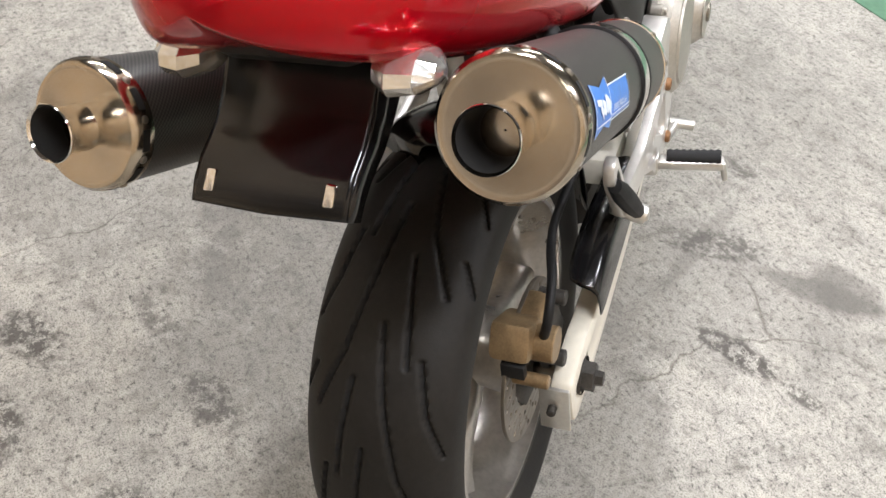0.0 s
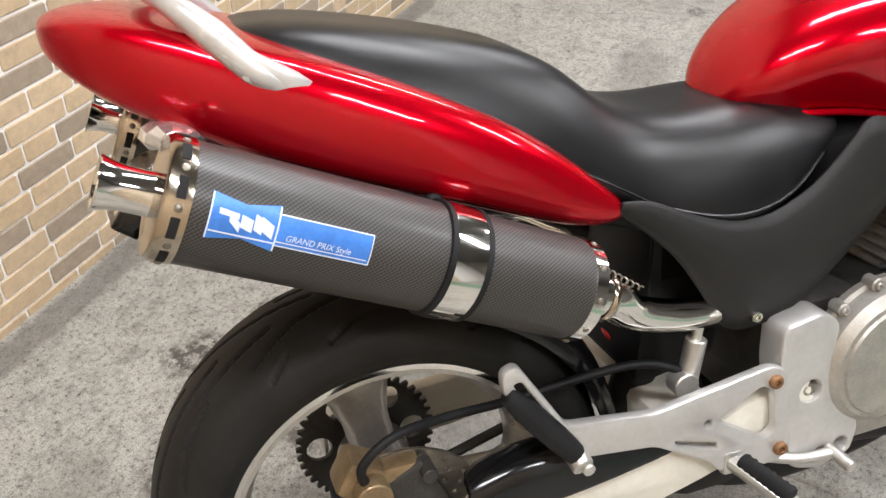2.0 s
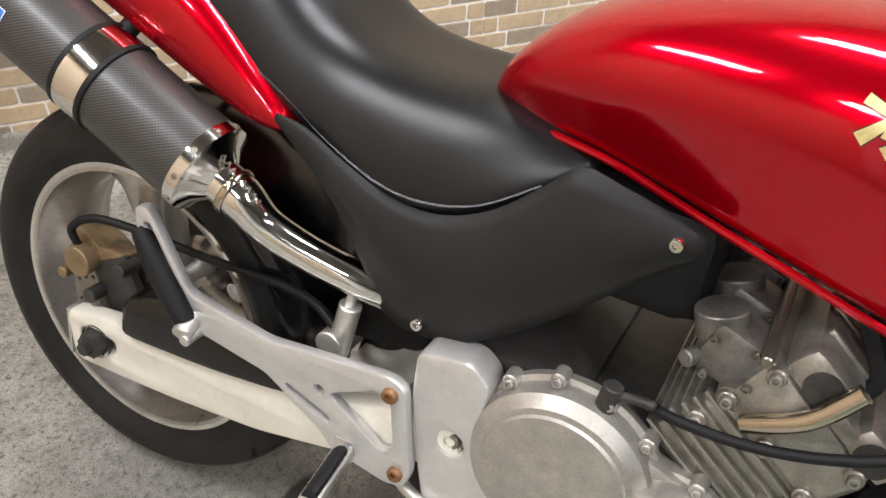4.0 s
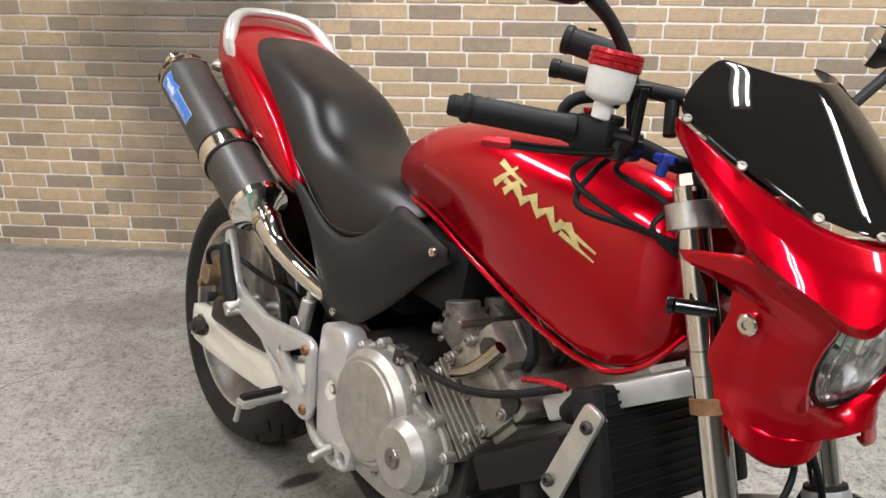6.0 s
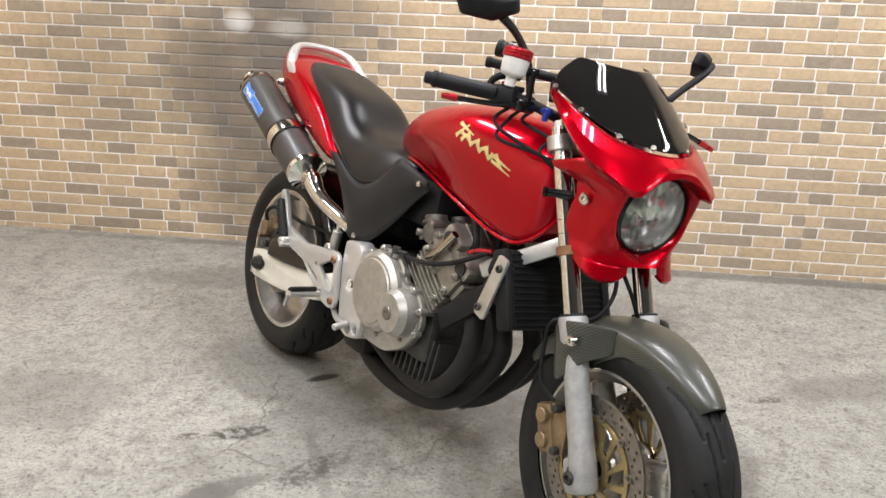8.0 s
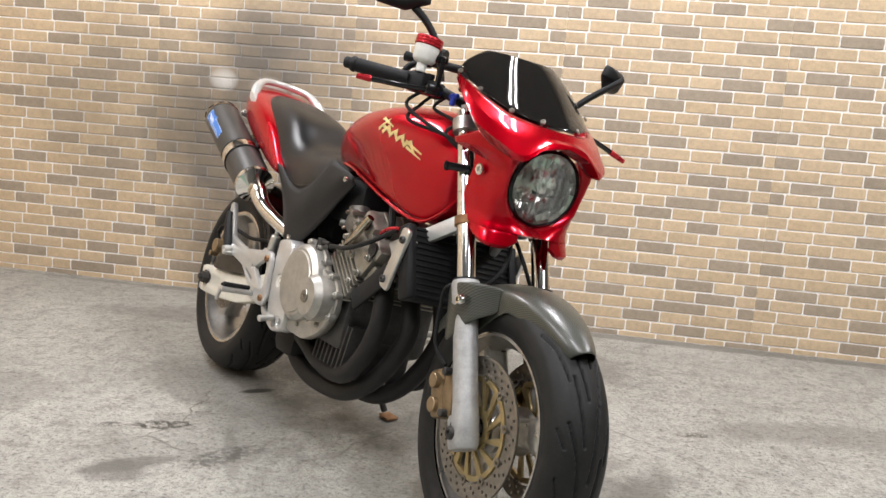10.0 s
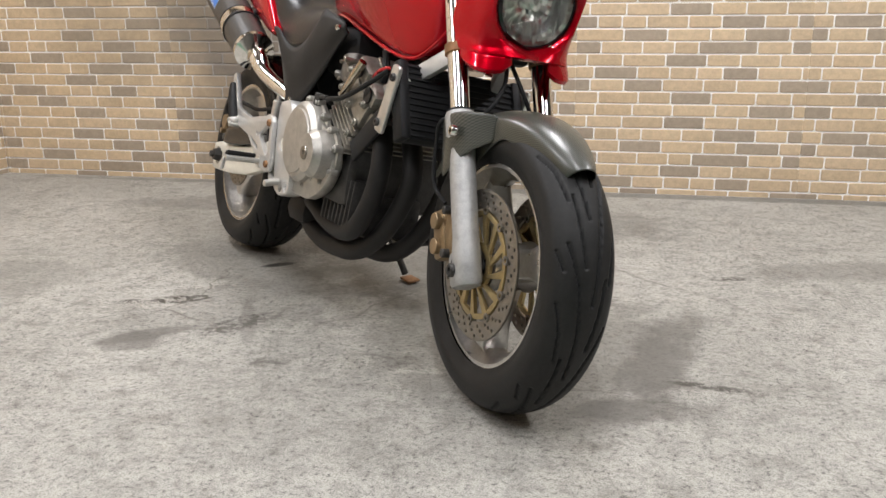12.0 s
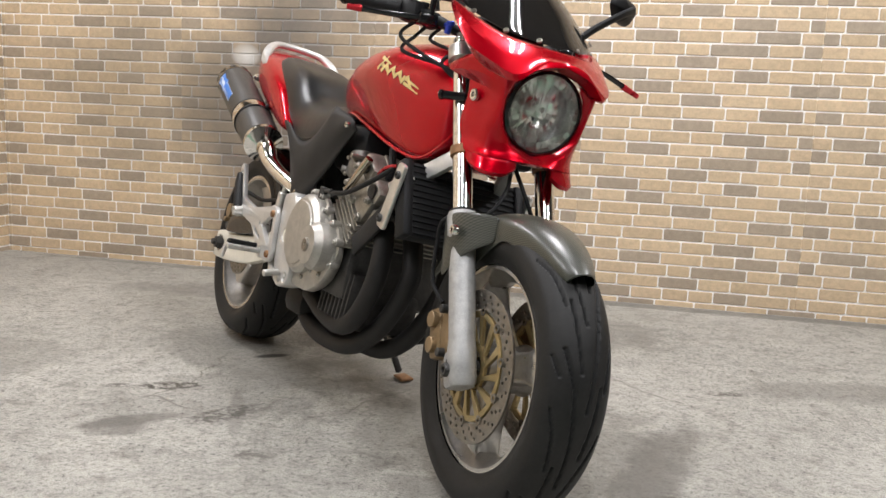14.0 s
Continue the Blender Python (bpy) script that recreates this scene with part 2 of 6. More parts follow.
def concrete_material():
    m, nt, b = nodes_of("worn_concrete")
    pos = nt.nodes.new("ShaderNodeNewGeometry").outputs["Position"]
    sep = nt.nodes.new("ShaderNodeSeparateXYZ")
    nt.links.new(pos, sep.inputs[0])
    n_big, n_mid, n_fine = noise_node(nt, 1.3, 6, 0.6, pos), noise_node(nt, 9, 8, 0.68, pos), noise_node(nt, 90, 6, 0.7, pos)
    col = ramp(nt, n_big, [(0.3, (0.270, 0.260, 0.232)), (0.55, (0.325, 0.313, 0.280)), (0.75, (0.395, 0.380, 0.343))])
    col = mixc(nt, 0.75, col, ramp(nt, n_mid, [(0.30, (0.55, 0.54, 0.52)), (0.46, (0.97, 0.97, 0.97)), (0.72, (1.2, 1.2, 1.18))]), "MULTIPLY")
    col = mixc(nt, 0.7, col, ramp(nt, n_fine, [(0.36, (0.05, 0.045, 0.04)), (0.45, (1, 1, 1)), (0.70, (1.45, 1.45, 1.45))]), "MULTIPLY")
    col = mixc(nt, 0.6, col, ramp(nt, noise_node(nt, 330, 4, 0.7, pos), [(0.38, (0.06, 0.055, 0.05)), (0.47, (1, 1, 1)), (0.66, (1.5, 1.5, 1.5))]), "MULTIPLY")
    col = mixc(nt, 0.6, col, ramp(nt, noise_node(nt, 24, 9, 0.75, pos), [(0.36, (0.42, 0.41, 0.39)), (0.50, (1, 1, 1)), (0.68, (1.2, 1.2, 1.2))]), "MULTIPLY")
    # ground-in dirt in small pits
    pit = nt.nodes.new("ShaderNodeTexVoronoi")
    pit.inputs["Scale"].default_value = 26
    nt.links.new(pos, pit.inputs["Vector"])
    pits = ramp(nt, mathn(nt, "ADD", pit.outputs["Distance"], mathn(nt, "MULTIPLY", n_mid, 0.8)), [(0.40, (0.35, 0.33, 0.3)), (0.50, (1, 1, 1))])
    col = mixc(nt, 0.55, col, pits, "MULTIPLY")
    edge = noise_node(nt, 7, 7, 0.7, pos)

    grit = ramp(nt, noise_node(nt, 38, 7, 0.75, pos), [(0.44, (0, 0, 0)), (0.53, (1, 1, 1))])

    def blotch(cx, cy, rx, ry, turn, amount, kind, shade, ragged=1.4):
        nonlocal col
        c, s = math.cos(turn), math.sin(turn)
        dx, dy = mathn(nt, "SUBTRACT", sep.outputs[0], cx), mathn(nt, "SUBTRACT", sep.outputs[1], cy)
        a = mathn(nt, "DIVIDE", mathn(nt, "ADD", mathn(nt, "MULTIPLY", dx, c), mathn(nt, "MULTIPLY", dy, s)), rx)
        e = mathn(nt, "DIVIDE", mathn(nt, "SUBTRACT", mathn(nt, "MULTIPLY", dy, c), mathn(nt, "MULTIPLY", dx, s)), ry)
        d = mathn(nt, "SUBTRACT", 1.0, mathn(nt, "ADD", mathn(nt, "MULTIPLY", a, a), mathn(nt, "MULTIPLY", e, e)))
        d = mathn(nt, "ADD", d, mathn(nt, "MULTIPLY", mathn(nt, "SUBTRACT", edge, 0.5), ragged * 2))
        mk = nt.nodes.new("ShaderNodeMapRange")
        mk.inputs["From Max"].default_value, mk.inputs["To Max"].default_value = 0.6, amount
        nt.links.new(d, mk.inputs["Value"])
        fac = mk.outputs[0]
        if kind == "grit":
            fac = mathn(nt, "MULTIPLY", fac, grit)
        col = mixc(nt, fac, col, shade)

    # second tone serves damp concrete and the shade painted under the bike
    OIL, DAMP_SHADE = (0.030, 0.027, 0.023), (0.105, 0.098, 0.086)
    for args in STAINS_AND_SHADE:
        blotch(*args[:7], {"oil": OIL, "grit": (0.050, 0.044, 0.036), "damp_shade": DAMP_SHADE}[args[6]], args[7])
    # hairline cracks
    warp = nt.nodes.new("ShaderNodeVectorMath")
    warp.operation = "MULTIPLY_ADD"
    nz = nt.nodes.new("ShaderNodeTexNoise")
    nz.inputs["Scale"].default_value, nz.inputs["Detail"].default_value = 5, 6
    nt.links.new(pos, nz.inputs["Vector"])
    nt.links.new(nz.outputs["Color"], warp.inputs[0])
    warp.inputs[1].default_value = (0.22, 0.22, 0)
    nt.links.new(pos, warp.inputs[2])
    cr = nt.nodes.new("ShaderNodeTexVoronoi")
    cr.feature, cr.inputs["Scale"].default_value = "DISTANCE_TO_EDGE", 0.85
    nt.links.new(warp.outputs[0], cr.inputs["Vector"])
    crack = ramp(nt, cr.outputs["Distance"], [(0.0, (0.35, 0.33, 0.30)), (0.0035, (1, 1, 1))])
    col = mixc(nt, mathn(nt, "MULTIPLY", ramp(nt, n_big, [(0.45, (0, 0, 0)), (0.6, (1, 1, 1))]), 0.8), col, mixc(nt, 1.0, col, crack, "MULTIPLY"))
    nt.links.new(col, b.inputs["Base Color"])
    nt.links.new(mathn(nt, "ADD", mathn(nt, "MULTIPLY", n_mid, 0.35), 0.38), b.inputs["Roughness"])
    bump(nt, b, mathn(nt, "ADD", n_fine, mathn(nt, "MULTIPLY", n_mid, 0.8)), 0.45, 0.003)
    return m


# stains and painted shade: x, y, half sizes, turn, strength, kind, raggedness
STAINS_AND_SHADE = [
    # under the bike and at the rear wheel, damp with shade painted in
    (1.05, -0.50, 0.60, 0.40, -0.8, 0.40, "damp_shade", 1.6), (0.70, 0.05, 0.75, 0.34, -0.8, 0.45, "damp_shade", 1.6), (0.35, -0.35, 0.60, 0.22, 0.75, 0.30, "damp_shade", 1.8), (0.9, -0.95, 0.7, 0.25, 0.2, 0.15, "damp_shade", 1.8), (1.1, 0.55, 0.5, 0.25, 0.3, 0.4, "damp_shade", 1.8), (-0.5, -0.3, 0.3, 0.2, 0.1, 0.3, "damp_shade", 1.4), (0.18, -0.06, 0.42, 0.22, -0.5, 0.42, "damp_shade", 1.5), (1.5, 1.16, 3.4, 0.05, 0.0, 0.6, "damp_shade", 0.8),
    (0.26, -0.04, 0.06, 0.022, 0.6, 0.95, "oil", 0.5), (0.12, -0.40, 0.10, 0.03, 0.5, 0.85, "grit", 1.0), (-0.01, -0.44, 0.06, 0.02, 0.3, 0.8, "grit", 1.0), (0.16, -0.66, 0.15, 0.04, 0.7, 0.6, "damp_shade", 1.0), (0.52, -0.77, 0.06, 0.03, 0.2, 0.6, "grit", 1.0),
    (1.40, -0.58, 0.36, 0.09, 1.3, 0.62, "damp_shade", 0.9), (1.33, -0.86, 0.13, 0.07, 0.3, 0.62, "damp_shade", 0.9), (1.50, -0.73, 0.11, 0.022, -0.2, 0.9, "grit", 0.9), (0.37, -0.53, 0.20, 0.025, -1.15, 0.35, "damp_shade", 0.8), (1.61, 0.05, 0.07, 0.025, 0.3, 0.8, "grit", 0.9), (2.1, 0.2, 0.5, 0.12, 0.2, 0.4, "damp_shade", 1.4),
    (0.23, 0.66, 0.11, 0.07, 0.4, 0.85, "grit", 1.0), (0.40, 0.49, 0.09, 0.05, 0.2, 0.8, "grit", 1.0), (0.49, 0.81, 0.09, 0.06, 0.2, 0.9, "grit", 1.6), (0.66, 0.72, 0.08, 0.05, 0.3, 0.9, "grit", 1.6), (0.60, 0.52, 0.07, 0.03, 0.3, 0.6, "grit", 1.0), (-0.02, 0.72, 0.08, 0.05, 0.3, 0.6, "grit", 1.0),
    (0.09, -0.41, 0.06, 0.04, 0.2, 0.8, "grit", 1.2), (0.13, -0.71, 0.10, 0.07, 0.2, 0.6, "damp_shade", 1.2), (0.35, -0.55, 0.16, 0.05, 1.0, 0.7, "grit", 1.5), (-0.3, 0.75, 0.5, 0.14, 0.1, 0.4, "damp_shade", 1.4), (2.73, -0.07, 0.10, 0.05, 0.2, 0.7, "grit", 1.2), (2.9, 0.15, 0.07, 0.04, 0.2, 0.7, "grit", 1.2),
]
BRICK = brick_material("tan_brick", ((0.63, 0.475, 0.30), (0.69, 0.53, 0.345), (0.59, 0.45, 0.288), (0.66, 0.505, 0.335)))
BRICK_GREY = brick_material("grey_brown_brick", ((0.41, 0.332, 0.243), (0.44, 0.358, 0.265), (0.38, 0.308, 0.227), (0.42, 0.344, 0.257)))
MORTAR, CONCRETE = mortar_material(), concrete_material()
PAINTED = surf("painted_wall", (0.22, 0.215, 0.20), 0.7, 0, 0.06, 2, 0.05, 60, 0.2)
CEILING_M = surf("ceiling_board", (0.10, 0.098, 0.094), 0.8, 0, 0.05, 2, 0.05, 60, 0.2)
GREEN = surf("green_floor_paint", (0.10, 0.20, 0.13), 0.45, 0, 0.3, 6, 0.1, 90, 0.4)
FIXTURE = surf("white_enamel", (0.78, 0.78, 0.76), 0.4, 0, 0.04, 3, 0.05, 200, 0)


# ---- mesh helpers ----
def smooth_mesh(bm, name):
    me = bpy.data.meshes.new(name)
    bmesh.ops.recalc_face_normals(bm, faces=bm.faces)
    bm.to_mesh(me)
    bm.free()
    return me


def part(name, bm, material, parent, label="", flat=False, angle=40, sub=0, solid=0.0, m=None):
    """Links a bmesh as one mesh object under its thing or part."""
    me = smooth_mesh(bm, name)
    if m is not None:
        me.transform(m)
    me.materials.append(material)
    if not flat:
        me.shade_smooth()
        if sub == 0:
            me.set_sharp_from_angle(angle=radians(angle))
    ob = new(name, me)
    ob.parent = parent
    if solid:
        md = ob.modifiers.new("thickness", "SOLIDIFY")
        md.thickness, md.offset = solid, 0
    if sub:
        md = ob.modifiers.new("rounding", "SUBSURF")
        md.levels = md.render_levels = sub
    if label:
        ob["label"] = label
    return ob


def merge(*bms):
    out = bms[0]
    for other in bms[1:]:
        me = bpy.data.meshes.new("tmp")
        other.to_mesh(me)
        out.from_mesh(me)
        other.free()
        bpy.data.meshes.remove(me)
    return out


def box(cx, cy, cz, sx, sy, sz, bev=0.004, seg=2, rot=None):
    bm = bmesh.new()
    bmesh.ops.create_cube(bm, size=1.0)
    bmesh.ops.scale(bm, vec=(sx, sy, sz), verts=bm.verts)
    if bev:
        bmesh.ops.bevel(bm, geom=bm.edges[:], offset=min(bev, sx / 2.1, sy / 2.1, sz / 2.1), segments=seg, affect="EDGES", profile=0.5)
    m = Matrix.Translation((cx, cy, cz))
    if rot is not None:
        m = m @ rot
    bmesh.ops.transform(bm, matrix=m, verts=bm.verts)
    return bm


def rings(loops, cap=True, uv=None, close=True):
    """A skin over rings of equal count."""
    bm = bmesh.new()
    rows = [[bm.verts.new(p) for p in loop] for loop in loops]
    n = len(rows[0])
    last = n if close else n - 1
    lay = bm.loops.layers.uv.new("UVMap")
    for a, (r0, r1) in enumerate(zip(rows, rows[1:])):
        for k in range(last):
            f = bm.faces.new((r0[k], r0[(k + 1) % n], r1[(k + 1) % n], r1[k]))
            if uv:
                for lp, (ka, kb) in zip(f.loops, ((a, k), (a, k + 1), (a + 1, k + 1), (a + 1, k))):
                    lp[lay].uv = uv(ka, kb)
    if cap and close:
        bm.faces.new(rows[0][::-1])
        bm.faces.new(rows[-1])
    return bm


def lathe(profile, seg=48, m=None, cap=False):
    """Turned shape about local z: profile of (radius, height)."""
    loops = [[Vector((r * math.cos(2 * math.pi * k / seg), r * math.sin(2 * math.pi * k / seg), h)) for k in range(seg)] for r, h in profile]
    lens = [0.0]
    for (r0, h0), (r1, h1) in zip(profile, profile[1:]):
        lens.append(lens[-1] + math.hypot(r1 - r0, h1 - h0))
    rmax = max(r for r, _ in profile)
    bm = rings(loops, cap=cap, uv=lambda a, k: (k / seg * 2 * math.pi * rmax, lens[a]))
    if m is not None:
        bmesh.ops.transform(bm, matrix=m, verts=bm.verts)
    return bm


def axis_m(origin, direction):
    """Local z along a direction, at an origin."""
    d = Vector(direction).normalized()
    return Matrix.Translation(origin) @ d.to_track_quat("Z", "Y").to_matrix().to_4x4()


def rod(a, b, r, r2=None, seg=20, bev=0.0015):
    a, b = Vector(a), Vector(b)
    ln = (b - a).length
    r2 = r if r2 is None else r2
    bev = min(bev, ln / 3, r / 2)
    return lathe([(0.0005, 0), (r - bev, 0), (r, bev), (r2, ln - bev), (r2 - bev, ln), (0.0005, ln)], seg, axis_m(a, b - a), cap=True)


def smooth_line(pts, per=6):
    pts = [Vector(p) for p in pts]
    if len(pts) < 3:
        return pts
    out = []
    for i in range(len(pts) - 1):
        p0, p1, p2, p3 = pts[max(i - 1, 0)], pts[i], pts[i + 1], pts[min(i + 2, len(pts) - 1)]
        for k in range(per):
            t = k / per
            out.append(0.5 * ((2 * p1) + (p2 - p0) * t + (2 * p0 - 5 * p1 + 4 * p2 - p3) * t * t + (3 * p1 - p0 - 3 * p2 + p3) * t ** 3))
    out.append(pts[-1])
    return out


def tube(pts, r, seg=12, per=6, flat_z=1.0):
    """A pipe along a smooth line; r is one radius or one for each point given."""
    n_in = len(pts)
    line = smooth_line(pts, per)
    rads = [r] * len(line) if isinstance(r, (int, float)) else [float(np.interp(k / (len(line) - 1) * (n_in - 1), range(n_in), r)) for k in range(len(line))]
    loops, up = [], None
    for i, p in enumerate(line):
        d = (line[min(i + 1, len(line) - 1)] - line[max(i - 1, 0)]).normalized()
        if up is None:
            up = d.orthogonal().normalized()
        up = (up - d * up.dot(d)).normalized()
        side = d.cross(up)
        loops.append([p + rads[i] * (math.cos(2 * math.pi * k / seg) * up + flat_z * math.sin(2 * math.pi * k / seg) * side) for k in range(seg)])
    return rings(loops, cap=True)


def plate(outlines, v, thick, bev=0.002, m=None, res=6):
    """A plate in the x-z plane at y = v: the first outline, less the holes that follow."""
    cu = bpy.data.curves.new("plate", "CURVE")
    cu.dimensions, cu.fill_mode, cu.extrude, cu.bevel_depth, cu.bevel_resolution = "2D", "BOTH", max(thick / 2 - bev, 0.0003), bev, 1
    cu.offset = -bev
    for pts in outlines:
        sp = cu.splines.new("POLY")
        sp.points.add(len(pts) - 1)
        for q, (a, c) in zip(sp.points, pts):
            q.co = (a, c, 0, 1)
        sp.use_cyclic_u = True
    tmp = bpy.data.objects.new("plate_tmp", cu)
    scene.collection.objects.link(tmp)
    me = bpy.data.meshes.new_from_object(tmp.evaluated_get(bpy.context.evaluated_depsgraph_get()))
    bpy.data.objects.remove(tmp)
    bpy.data.curves.remove(cu)
    bm = bmesh.new()
    bm.from_mesh(me)
    bpy.data.meshes.remove(me)
    bmesh.ops.remove_doubles(bm, verts=bm.verts, dist=0.00005)
    turn = Matrix(((1, 0, 0, 0), (0, 0, -1, v), (0, 1, 0, 0), (0, 0, 0, 1)))
    bmesh.ops.transform(bm, matrix=turn if m is None else m @ turn, verts=bm.verts)
    return bm


def round_poly(pts, r=0.012, n=4):
    """Outline with its corners rounded."""
    out = []
    for i, p in enumerate(pts):
        p, a, b = Vector(p), Vector(pts[i - 1]), Vector(pts[(i + 1) % len(pts)])
        ra, rb = min(r, (a - p).length * 0.45), min(r, (b - p).length * 0.45)
        s, e = p + (a - p).normalized() * ra, p + (b - p).normalized() * rb
        for k in range(n + 1):
            t = k / n
            q = s * (1 - t) ** 2 + p * 2 * t * (1 - t) + e * t * t
            out.append((q.x, q.y))
    return out


def circle(cx, cz, r, n=20):
    return [(cx + r * math.cos(2 * math.pi * k / n), cz + r * math.sin(2 * math.pi * k / n)) for k in range(n)]


def grid(rows, uvs=True):
    """An open skin over a net of points."""
    bm = bmesh.new()
    vs = [[bm.verts.new(p) for p in row] for row in rows]
    lay = bm.loops.layers.uv.new("UVMap")
    for a in range(len(vs) - 1):
        for k in range(len(vs[0]) - 1):
            f = bm.faces.new((vs[a][k], vs[a][k + 1], vs[a + 1][k + 1], vs[a + 1][k]))
            for lp, v in zip(f.loops, ((a, k), (a, k + 1), (a + 1, k + 1), (a + 1, k))):
                lp[lay].uv = (v[0] * 0.02, v[1] * 0.02)
    return bm


def mirror_y(bm):
    bmesh.ops.scale(bm, vec=(1, -1, 1), verts=bm.verts)
    bmesh.ops.reverse_faces(bm, faces=bm.faces)
    return bm


def bolt(pos, direction, r=0.007, h=0.006):
    return lathe([(r, 0), (r, h * 0.7), (r * 0.8, h), (r * 0.45, h), (r * 0.4, h * 0.5), (0.0004, h * 0.5)], 12, axis_m(pos, direction), cap=False)


# ---- room ----
WALL_Y, CORNER_X, FAR_X, NEAR_Y = 1.21, -1.64, 5.6, -6.0


def slab(name, x0, y0, z0, x1, y1, z1, material, label, category, bev=0.0):
    bm = box((x0 + x1) / 2, (y0 + y1) / 2, (z0 + z1) / 2, x1 - x0, y1 - y0, z1 - z0, bev)
    ob = part(name, bm, material, None, label, flat=True)
    return tagged(ob, label, category, kind="structure")


slab("floor", CORNER_X - 0.2, NEAR_Y - 0.2, -0.1, FAR_X + 0.2, WALL_Y + 0.2, 0.0, CONCRETE, "worn grey concrete floor with oil stains, cracks and shade painted under the bike", "floor")
slab("floor_paint", CORNER_X, -2.35, 0.0005, FAR_X, -1.64, 0.003, GREEN, "scuffed green paint strip on the concrete floor", "floor")
slab("ceiling", CORNER_X - 0.2, NEAR_Y - 0.2, CEILING, FAR_X + 0.2, WALL_Y + 0.2, CEILING + 0.1, CEILING_M, "plain grey ceiling over the garage", "ceiling")
wall_north = slab("wall_north", CORNER_X - 0.2, WALL_Y + 0.004, 0, FAR_X + 0.2, WALL_Y + 0.2, CEILING, MORTAR, "tan and brown brick wall with pale joints and soot", "wall")
wall_west = slab("wall_west", CORNER_X - 0.2, NEAR_Y, 0, CORNER_X - 0.004, WALL_Y + 0.004, CEILING, MORTAR, "tan brick side wall meeting the corner", "wall")
slab("wall_east", FAR_X, NEAR_Y, 0, FAR_X + 0.2, WALL_Y, CEILING, PAINTED, "plain painted end wall", "wall")
slab("wall_south", CORNER_X, NEAR_Y - 0.2, 0, FAR_X, NEAR_Y, CEILING, PAINTED, "plain painted wall", "wall")
for tx, ty in TUBES:
    fix = tagged(part("ceiling_light", box(tx, ty, CEILING - 0.03, 0.24, 1.3, 0.06, 0.01), FIXTURE, None), "white twin-tube fluorescent fitting on the ceiling", "ceiling light", "ceiling lights")
    for dx in (-0.06, 0.06):
        part("tube", rod((tx + dx, ty - 0.6, CEILING - 0.085), (tx + dx, ty + 0.6, CEILING - 0.085), 0.016, seg=12), TUBE, fix, "glowing white tube")

# ---- motorcycle: local x forward, y to its left, z up; it leans on its side stand ----
BIKE = Matrix.Translation((0.111, 0.157, 0.0)) @ pose(0, 0, 0, 0, 0, -48.5) @ pose(0, 0, 0, -12.5, 0, 0)
bike = new("motorcycle")
bike.matrix_world = BIKE
tagged(bike, "red naked motorcycle with twin carbon mufflers leaning on its side stand", "motorcycle")
RAKE = math.atan(0.44)
STEER_AT = Vector((1.118, 0, 0.894))
STEER_DIR = Vector((-math.sin(RAKE), 0, math.cos(RAKE)))
STEER = Matrix.Translation(STEER_AT) @ Matrix.Rotation(radians(-6.5), 4, STEER_DIR) @ Matrix.Translation(-STEER_AT)
RR, FR = 0.305, 0.287
REAR, FRONT = Vector((-0.008, -0.020, RR)), Vector((1.396, 0, FR))


